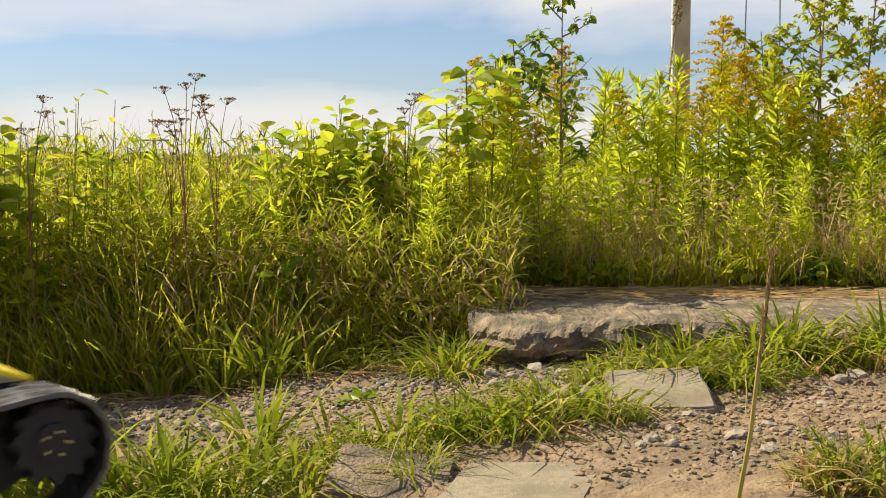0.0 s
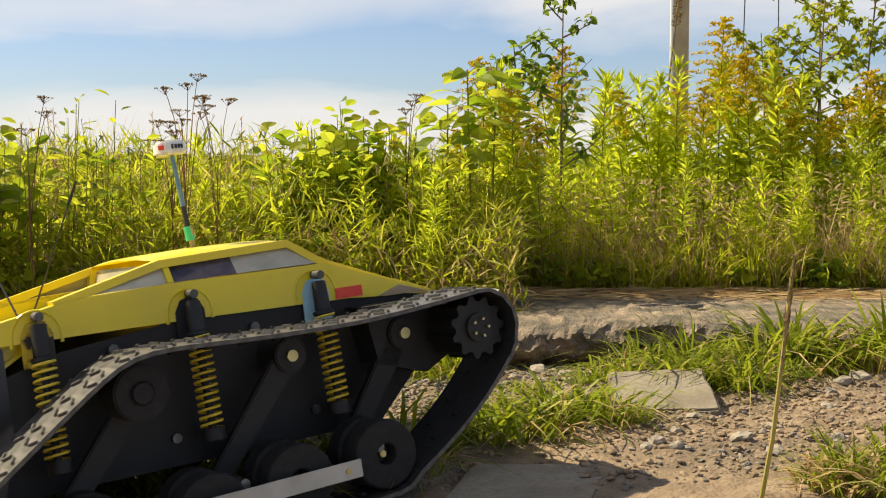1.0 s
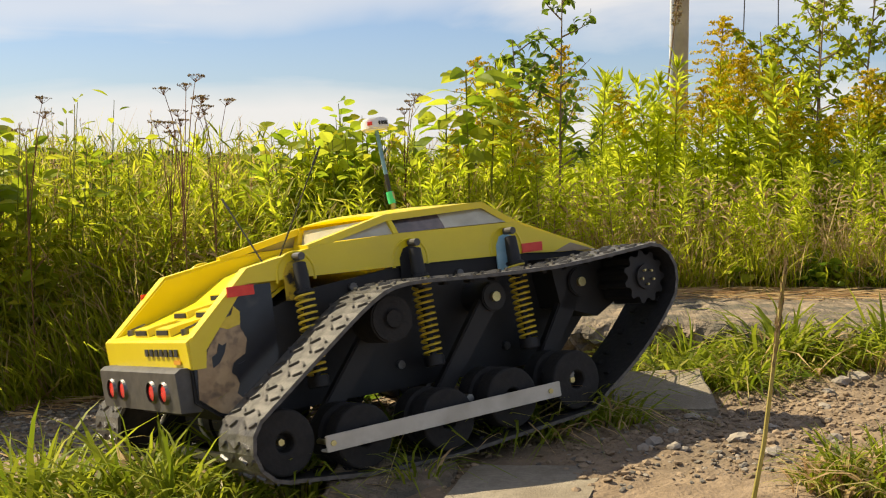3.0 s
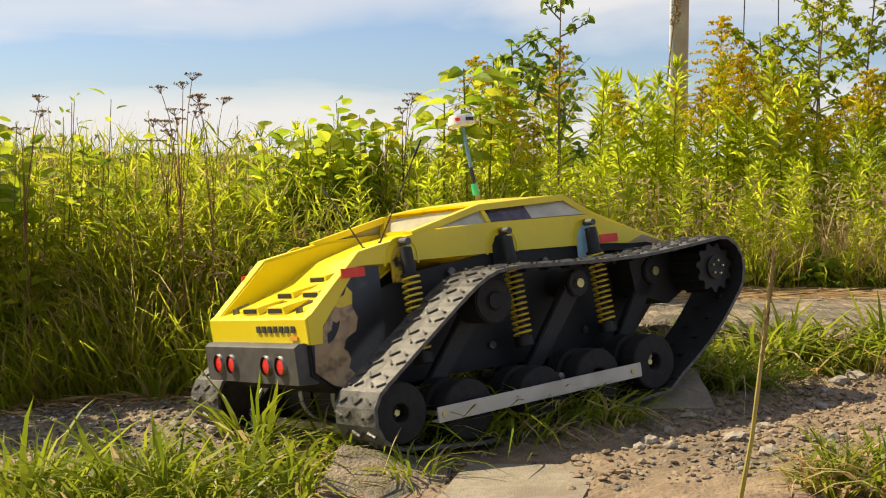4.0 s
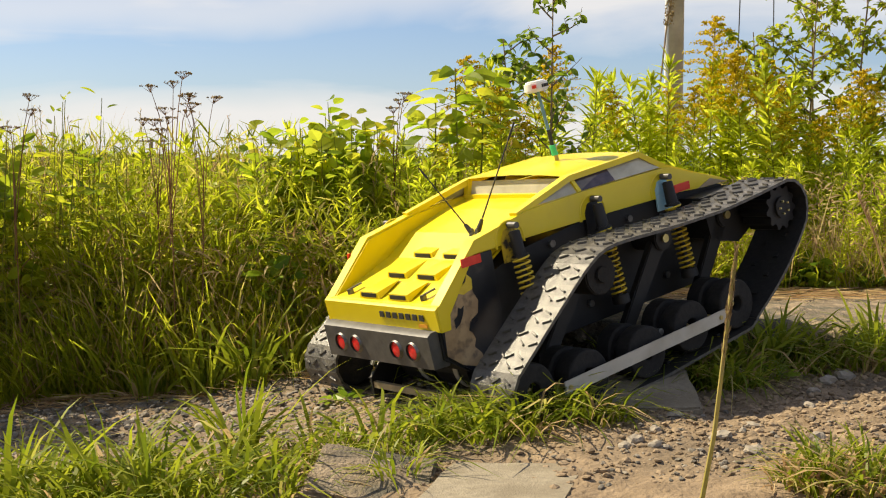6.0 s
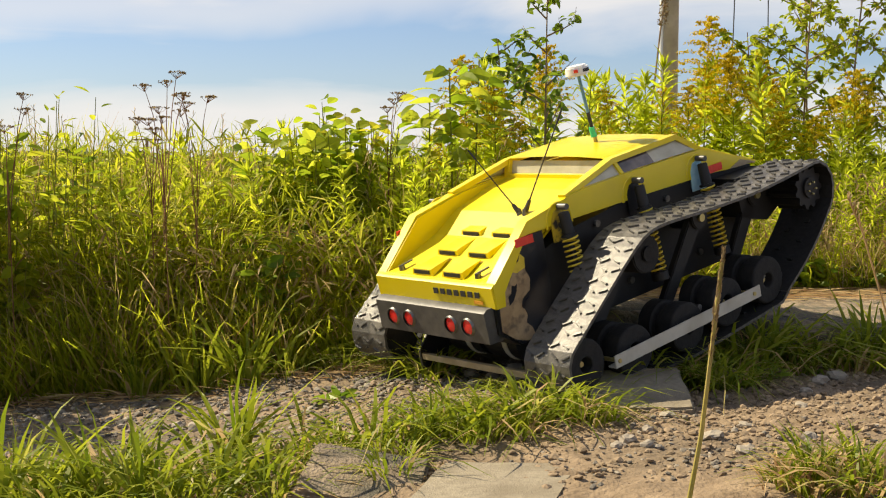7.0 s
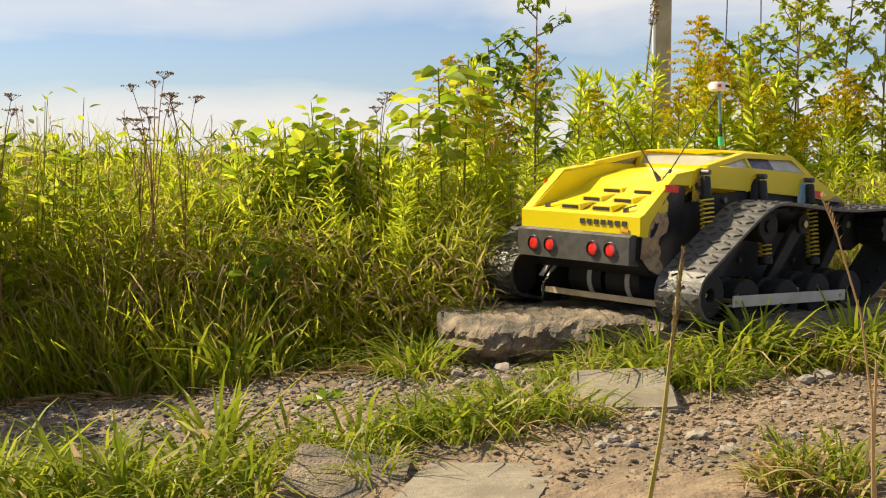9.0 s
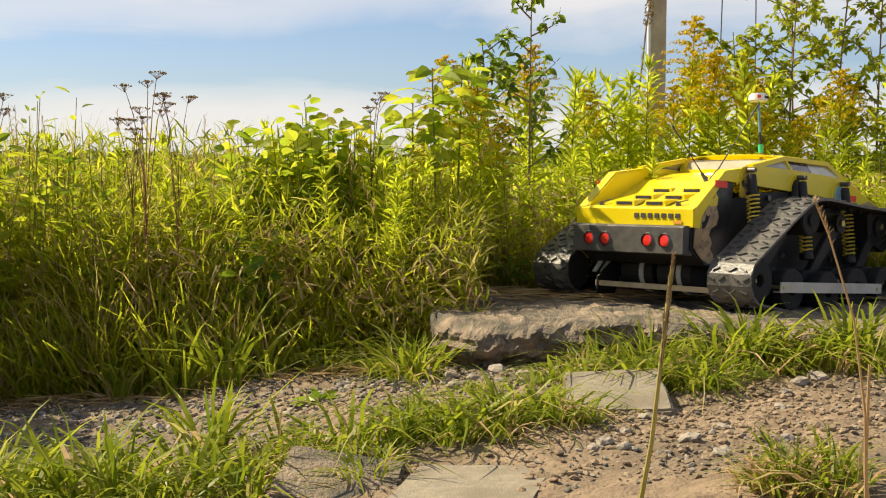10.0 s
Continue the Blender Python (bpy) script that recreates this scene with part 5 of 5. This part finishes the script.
def build_trees():
    rng = random.Random(14)
    build_tree(rng, "sapling", "thin sapling with sparse dark green leaves", 0.47, 5.2, 1.22, 0.0, 11, 0.045, M_DARKLEAF, 0.4, 0.3, 4, 4)
    build_tree(rng, "sapling", "thin sapling with sparse dark green leaves", 0.33, 5.3, 1.0, -0.05, 14, 0.045, M_DARKLEAF, 0.4, 0.26, 4, 6)
    for x, y, h, ln in ((1.67, 5.83, 1.52, 0.02), (1.89, 5.9, 1.8, 0.06), (1.76, 6.05, 1.7, -0.03), (2.07, 5.83, 1.6, 0.0), (1.5, 6.0, 1.1, -0.05)):
        build_tree(rng, "young_tree", "slender young tree with small light green leaves", x, y, h, ln, 19, 0.034, M_BROAD if x != 1.72 else M_DARKLEAF, 0.25, 0.4, 7, 8)



build_trees()


def build_shade_trees():
    rng = random.Random(15)
    # unseen trees added left of the view, only to shade the lower left bank
    for x, y, h in ((-2.12, 4.05, 1.5), (-2.4, 4.3, 1.8), (-2.2, 4.62, 1.6)):
        build_tree(rng, "young_tree", "leafy young tree added out of view to shade the left bank", x, y, h, 0.0, 24, 0.07, M_DARKLEAF, 0.35, 0.42, 7, 7)


build_shade_trees()


def build_umbels():
    """Dry flat-topped flower stalks and seed heads above the grass."""
    rng = random.Random(17)
    for x, y, h, n in ((-0.82, 4.2, 0.98, 6), (-0.75, 4.25, 0.95, 4), (-1.33, 4.25, 0.93, 3), (-0.88, 4.3, 0.9, 3), (-0.12, 4.7, 0.95, 3)):
        h -= gz(x, y)
        st, heads = Soup(), []
        st.tube([(0, 0, -0.02), (0.01, 0, h * 0.4), (0.015, 0.01, h * 0.75)], 0.0024, 0.0016)
        for k in range(n):
            a = rng.uniform(0, 6.28)
            r = rng.uniform(0.03, 0.09)
            q = Vector((0.015 + r * math.cos(a), 0.01 + r * math.sin(a), h * rng.uniform(0.84, 1.0)))
            st.tube([(0.014, 0.01, h * rng.uniform(0.45, 0.7)), q * 0.6 + Vector((0.005, 0, h * 0.3)), q], 0.0018, 0.001, 4)
            fl = Soup()
            heads.append(fl)
            for _ in range(12):
                b, rr = rng.uniform(0, 6.28), 0.03 * rng.random() ** 0.5
                p = q + Vector((rr * math.cos(b), rr * math.sin(b), 0.012 - rr * 0.15))
                st.tube([q - Vector((0, 0, 0.012)), p], 0.0007, 0.0006, 3)
                for _ in range(5):
                    fl.bud(p + Vector((rng.uniform(-1, 1), rng.uniform(-1, 1), rng.uniform(-0.4, 0.4))) * 0.005, 0.0042, rng)
        ob = st.ob("dry_yarrow", M_REDSTEM)
        for fl in heads:
            fl.ob("flower_head", M_BROWNFLOWER, ob, "flat brown faded flower head")
        ob.matrix_world = pose(x, y, gz(x, y), 0, 0, rng.uniform(0, 360))
        tagged(ob, "dry yarrow stalk with flat brown flower heads above the grass", "wildflower", "dry stalks in the grass")
    for i in range(30):
        x, y = rng.uniform(-1.7, 0.25), rng.uniform(4.2, 5.0)
        st, fl = Soup(), Soup()
        h = rng.uniform(0.7, 0.96) - gz(x, y)
        lx, ly = rng.gauss(0, 0.12), rng.gauss(0, 0.1)
        pts = [Vector((lx * k * k, ly * k * k, h * k)) for k in np.linspace(0, 1, 5)]
        st.tube(pts, 0.0018, 0.0008, 4)
        for k in range(26):
            u = 0.7 + 0.3 * k / 26
            p = Vector((lx * u * u, ly * u * u, h * u))
            fl.leaf(p, (rng.uniform(-1, 1), rng.uniform(-1, 1), rng.uniform(0.8, 2)), 0.022 * (1.3 - u) * 3, 0.0028)
        ob = st.ob("grass_stalk", M_STEM)
        fl.ob("seed_head", M_STRAW, ob, "feathery seed head")
        ob.matrix_world = pose(x, y, gz(x, y) - 0.02)
        tagged(ob, "thin grass stalk with a feathery seed head", "grass", "seeding grass stalks")


build_umbels()


def place_tufts():
    rng = random.Random(31)
    kinds = [grass_tuft(rng, 40, 0.075, 0.22, 0.0105, 1.45, straw=0.14) for _ in range(4)] + [grass_tuft(rng, 34, 0.06, 0.34, 0.014, 0.8, straw=0.05) for _ in range(2)] + [grass_tuft(rng, 70, 0.06, 0.15, 0.009, 1.0, straw=0.5)]
    # x, y, size, kind
    spots = [(0.02, 2.93, 1.0, 0), (0.10, 2.90, 1.1, 1), (0.18, 2.93, 1.1, 2), (0.26, 2.95, 1.0, 3), (0.34, 2.97, 0.9, 1), (0.42, 2.99, 0.75, 0), (0.06, 3.02, 0.8, 3), (0.3, 3.04, 0.8, 2), (0.14, 2.84, 0.8, 0), (0.22, 2.86, 0.7, 1),
             (-0.10, 2.86, 1.0, 1), (-0.18, 2.80, 1.0, 2), (-0.26, 2.84, 1.1, 3), (-0.34, 2.76, 1.0, 0), (-0.45, 2.8, 1.1, 1), (-0.55, 2.74, 1.1, 2), (-0.64, 2.82, 1.0, 3), (-0.74, 2.76, 1.1, 0), (-0.84, 2.84, 1.1, 1), (-0.93, 2.8, 1.0, 2),
             (-0.3, 2.66, 1.0, 2), (-0.5, 2.64, 1.1, 3), (-0.7, 2.66, 1.1, 1), (-0.02, 2.72, 0.7, 0), (-0.06, 2.58, 0.7, 1),
             (-0.42, 2.92, 0.9, 4), (-0.66, 2.86, 0.85, 5), (-0.58, 2.68, 0.9, 4), (-0.8, 2.7, 1.0, 5), (-0.9, 2.9, 1.0, 4), (-0.18, 2.74, 0.6, 5), (-0.97, 2.7, 1.1, 5),
             (0.66, 3.42, 0.9, 0), (0.74, 3.36, 0.8, 1), (0.80, 3.45, 0.9, 2), (0.72, 3.5, 0.9, 3), (0.88, 3.42, 0.7, 0), (0.60, 3.46, 0.8, 2), (0.5, 3.5, 0.7, 1), (0.83, 3.34, 0.6, 3),
             (0.88, 3.66, 1.1, 1), (0.97, 3.7, 1.2, 2), (1.07, 3.68, 1.2, 0), (1.16, 3.72, 1.2, 3), (1.02, 3.78, 1.1, 1), (1.26, 3.74, 1.3, 2), (1.12, 3.82, 1.1, 0), (1.36, 3.8, 1.3, 1), (0.93, 3.76, 1.0, 3), (1.22, 3.62, 1.0, 6), (1.05, 3.6, 0.9, 6), (1.32, 3.64, 1.1, 0),
             (0.66, 3.62, 1.0, 1), (0.61, 3.66, 0.9, 3), (0.7, 3.66, 0.8, 4), (0.78, 3.64, 0.7, 0), (0.43, 3.56, 0.6, 2), (0.38, 3.5, 0.5, 3),
             (0.03, 3.76, 0.9, 3), (0.0, 3.86, 1.0, 1), (-0.06, 3.95, 0.9, 0), (0.06, 3.8, 0.7, 5), (0.5, 3.7, 0.8, 3), (0.56, 3.72, 0.6, 4), (1.0, 3.76, 0.8, 4), (1.14, 3.74, 0.9, 5), (1.3, 3.78, 0.9, 4), (0.9, 3.72, 0.7, 5), (0.2, 3.45, 0.35, 2),
             (0.66, 2.32, 0.9, 6), (0.70, 2.28, 1.0, 6), (0.75, 2.34, 0.8, 0), (0.79, 2.28, 1.1, 6), (0.73, 2.4, 0.8, 6), (0.82, 2.38, 0.6, 4), (0.72, 2.34, 0.6, 5), (0.86, 2.45, 0.8, 6),
             (-0.26, 4.1, 0.9, 0), (-0.42, 4.06, 0.9, 2), (-0.14, 4.15, 0.9, 3), (-0.02, 4.1, 0.8, 1), (0.03, 3.86, 0.7, 4), (0.05, 4.1, 1.0, 2), (-0.55, 4.05, 1.1, 4), (-0.7, 4.1, 1.1, 4), (-0.9, 4.15, 1.1, 5)]
    spots += [(-0.62, 2.6, 1.1, 4), (-0.74, 2.58, 1.2, 5), (-0.52, 2.56, 1.0, 4), (-0.86, 2.62, 1.2, 4), (-0.4, 2.6, 0.9, 5), (-0.66, 2.5, 1.2, 1), (-0.45, 2.52, 1.2, 2), (-0.28, 2.55, 1.0, 3), (-0.8, 2.5, 1.2, 0),
              (0.12, 2.97, 0.7, 5), (0.24, 2.99, 0.6, 4), (0.02, 2.88, 0.6, 4), (0.38, 2.93, 0.7, 3)]
    used = set()
    for x, y, s, k in spots:
        s = s * 0.98 if x > -0.12 and y < 3.1 and k < 4 else s
        s = s * 0.88 if x < -0.12 and y < 3 and k < 4 else s
        x, y = (x * 1.035, y * 1.035) if y < 3.45 else (x, y)
        m = pose(x, y, ground_height(x, y), rng.uniform(-6, 6), rng.uniform(-6, 6), rng.uniform(0, 360)) @ Matrix.Scale(s * rng.uniform(0.85, 1.1), 4)
        lab = "half-dry grass tuft on the dirt path" if k == 6 else "tall green grass tuft beside the path" if k > 3 else "low bright green grass tuft on the path"
        if k in used:
            ob = copy_thing(kinds[k], m)
        else:
            used.add(k)
            ob = kinds[k]
            ob.matrix_basis = m
        tagged(ob, lab, "grass", "grass tufts on the path")


place_tufts()


def build_stalks():
    rng = random.Random(41)

    def stalk(pts, r, head, label, material):
        st, fl = Soup(), Soup()
        P = [Vector(p) for p in pts]
        st.tube(P, r, r * 0.5, 6)
        n = len(P) - 1
        if head == 40:
            d = P[-1] - P[-2]
            for k in range(300):
                u = 0.3 + 0.7 * rng.random() ** 0.8
                w = r * (0.3 + 0.75 * math.sin(math.pi * min(1, (u - 0.3) / 0.7)) ** 0.7)
                q = P[-2] + d * (1.05 * u) + Vector((rng.uniform(-1, 1), rng.uniform(-1, 1), 0)) * w * 0.6
                fl.leaf(q, d.normalized() * 3 + Vector((rng.uniform(-1, 1), rng.uniform(-1, 1), rng.uniform(0, 1))) * 0.5, r * 2.6, r * 0.5)
        for k in range(head if head != 40 else 0):
            u = 0.72 + 0.28 * k / head
            j = u * n
            p = P[int(min(j, n - 1))].lerp(P[int(min(j, n - 1)) + 1], j - int(min(j, n - 1)))
            fl.leaf(p, (rng.uniform(-1, 1), rng.uniform(-1, 1), rng.uniform(1.5, 3)), r * 5, r * 1.2)
        ob = st.ob("dry_stalk", material)
        if head:
            fl.ob("seed_head", M_BROWNFLOWER if head == 40 else M_STRAW, ob, "dry brown seed head")
        tagged(ob, label, "grass", "dry stalks near the path")

    stalk([(0.195, 1.1, 0.03), (0.23, 1.1, 0.28), (0.262, 1.1, 0.47), (0.277, 1.1, 0.615)], 0.003, 40, "yellowing grass stalk with brown seed head standing close", mat("yellow stalk", (0.36, 0.31, 0.07), (0.47, 0.39, 0.13), 0.6, 12, thin=0.35))
    stalk([(0.65, 1.7, 0.1), (0.642, 1.7, 0.38), (0.625, 1.7, 0.5), (0.59, 1.7, 0.61), (0.57, 1.7, 0.655)], 0.002, 44, "dry drooping straw stalk beside the path", M_STRAW)
    stalk([(0.67, 1.72, 0.1), (0.651, 1.72, 0.3), (0.653, 1.72, 0.44)], 0.0036, 0, "broken dry straw stalk beside the path", M_STRAW)


build_stalks()


def build_litter():
    """Fallen dry stems along the back of the slab and at the foot of the bank."""
    rng = random.Random(52)
    g = Soup()
    for _ in range(1500):
        x = rng.uniform(0.1, 2.4)
        y = 4.82 - 0.35 * rng.random() ** 2.2
        a = rng.gauss(0.1, 0.5)
        d = Vector((math.cos(a), math.sin(a), rng.uniform(-0.05, 0.12)))
        p = Vector((x, y, 0.236 + 0.012 * rng.random()))
        g.leaf(p, d, rng.uniform(0.04, 0.16), rng.uniform(0.003, 0.007), droop=0.05)
    for _ in range(700):
        x = rng.uniform(-1.4, 0.1)
        y = 4.1 - 0.13 * min(max(x, -1.6), 0) - 0.2 * rng.random() ** 2
        a = rng.uniform(0, 6.28)
        g.leaf((x, y, ground_height(x, y) + 0.01), (math.cos(a), math.sin(a), rng.uniform(0, 0.2)), rng.uniform(0.04, 0.12), 0.005, droop=0.05)
    tagged(g.ob("plant_litter", M_STRAW), "dry fallen stems lying along the slab", "litter", kind="stuff")


build_litter()

# ---------------------------------------------------------------- distance
def build_distance():
    # utility pole with a light conduit on its sunny side
    bm = bmesh.new()
    add_cyl(bm, (0, 0, -0.3), (0, 0, 8.2), 0.054, 0.05, 20)
    pole = part("utility_pole", bm, M_POLE, None, "", True)
    bm = bmesh.new()
    add_cyl(bm, (-0.052, -0.02, 0.0), (-0.05, -0.02, 7.0), 0.014, seg=10)
    part("conduit", bm, M_METALWHITE, pole, "white conduit along the pole")
    bm = bmesh.new()
    add_box(bm, 0, -0.06, 7.6, 1.6, 0.08, 0.1)
    part("crossarm", bm, M_POLE, pole)
    pole.matrix_world = pose(1.45, 8.0, 0.2)
    tagged(pole, "weathered grey wooden utility pole behind the goldenrod", "utility pole")
    for a, b in (((1.45, 8.0, 6.5), (1.83, 8.0, 1.2)), ((1.5, 8.0, 7.2), (2.05, 8.0, 1.2))):
        sp = Soup()
        A, B = Vector(a), Vector(b)
        sp.tube([A.lerp(B, k / 12) + Vector((0.16 * math.sin(math.pi * k / 12), 0, 0)) for k in range(13)], 0.004, 0.004, 5)
        tagged(sp.ob("guy_wire", M_STEEL), "thin guy wire running down from the pole", "cable", "pole wires")
    # brown flower spike in front of the pole
    rng = random.Random(6)
    st, fl = Soup(), Soup()
    st.tube([(0, 0, -0.02), (0.01, 0, 0.6), (0.05, 0, 1.0), (0.1, 0, 1.36)], 0.005, 0.003)
    for k in range(420):
        u = rng.random()
        fl.bud(Vector((0.055 + 0.05 * u, 0, 1.02 + 0.36 * u)) + Vector((rng.uniform(-1, 1), rng.uniform(-1, 1), 0)) * 0.017 * (1.1 - 0.6 * u), 0.007, rng)
    spike = st.ob("mullein_spike", M_BARK)
    fl.ob("seed_spike", M_BROWNFLOWER, spike, "thick brown seed spike")
    spike.matrix_world = pose(0.98, 5.88, gz(0.98, 5.88)) @ Matrix.Scale(1.08, 4)
    tagged(spike, "tall dry mullein with a brown seed spike", "wildflower")
    # far pole with a crossarm
    bm = bmesh.new()
    add_cyl(bm, (0, 0, -0.5), (0, 0, 7.0), 0.14, seg=10)
    far = part("far_utility_pole", bm, M_BARK)
    bm = bmesh.new()
    add_box(bm, 0, 0, 6.8, 2.8, 0.14, 0.14)
    part("crossarm", bm, M_BARK, far)
    far.matrix_world = pose(-26.5, 120, -3.9)
    tagged(far, "distant wooden utility pole with one crossarm", "utility pole")
    # weathered post stub at the bank
    bm = stone_mesh(rng, 0.075, 0.09, 0.15, 3)
    rock = part("boulder", bm, M_CONC, None, "", True)
    rock.matrix_world = pose(-1.575, 4.45, 0.54)
    bm = bmesh.new()
    add_cyl(bm, (0, 0, -0.42), (0, 0, -0.02), 0.07, 0.06, 12)
    part("foot", bm, M_CONC, rock)
    tagged(rock, "dark weathered stone standing in the grass", "stone")
    # woods along the horizon
    sp = Soup()
    for _ in range(5200):
        y = rng.uniform(150, 230)
        x = rng.uniform(-0.5, 0.6) * y
        h = 0.8 + 1.5 * max(0, 0.3 + wave(x, 0, 0.03, 3)) + 0.8 * wave(x, 0, 0.14, 5)
        p = Vector((x, y, -0.5 + h * rng.random()))
        sp.leaf(p, (rng.uniform(-1, 1), rng.uniform(-1, 1), rng.uniform(-0.5, 1)), rng.uniform(1.2, 2.6), 1.4)
    tagged(sp.ob("far_woods", M_FARWOOD), "low dark green woods along the horizon", "woods", kind="stuff")


build_distance()


# ---------------------------------------------------------------- movement
def motions():
    ts = [r[0] for r in ROBOT]
    walk(robot, [(t, pose(x, y, z, rx, ry, rz)) for t, x, y, z, rx, ry, rz in ROBOT])
    way = [0.0]
    for a, b in zip(ROBOT, ROBOT[1:]):
        way.append(way[-1] + math.dist(a[1:4], b[1:4]))
    steps = [k / 30 for k in range(16)] + [0.6 + 0.1 * k for k in range(95)]
    gone = [float(np.interp(t, ts, way)) for t in steps]
    for ob, r in MOVING["wheels"]:
        x, y, z = ob.location
        walk(ob, [(t, Matrix.Translation((x, y, z)) @ Matrix.Rotation(d / r, 4, "Y")) for t, d in zip(steps, gone)])
    for ob, s, y in MOVING["links"]:
        walk(ob, [(t, link_pose(s + d, y)) for t, d in zip(steps, gone)])


motions()
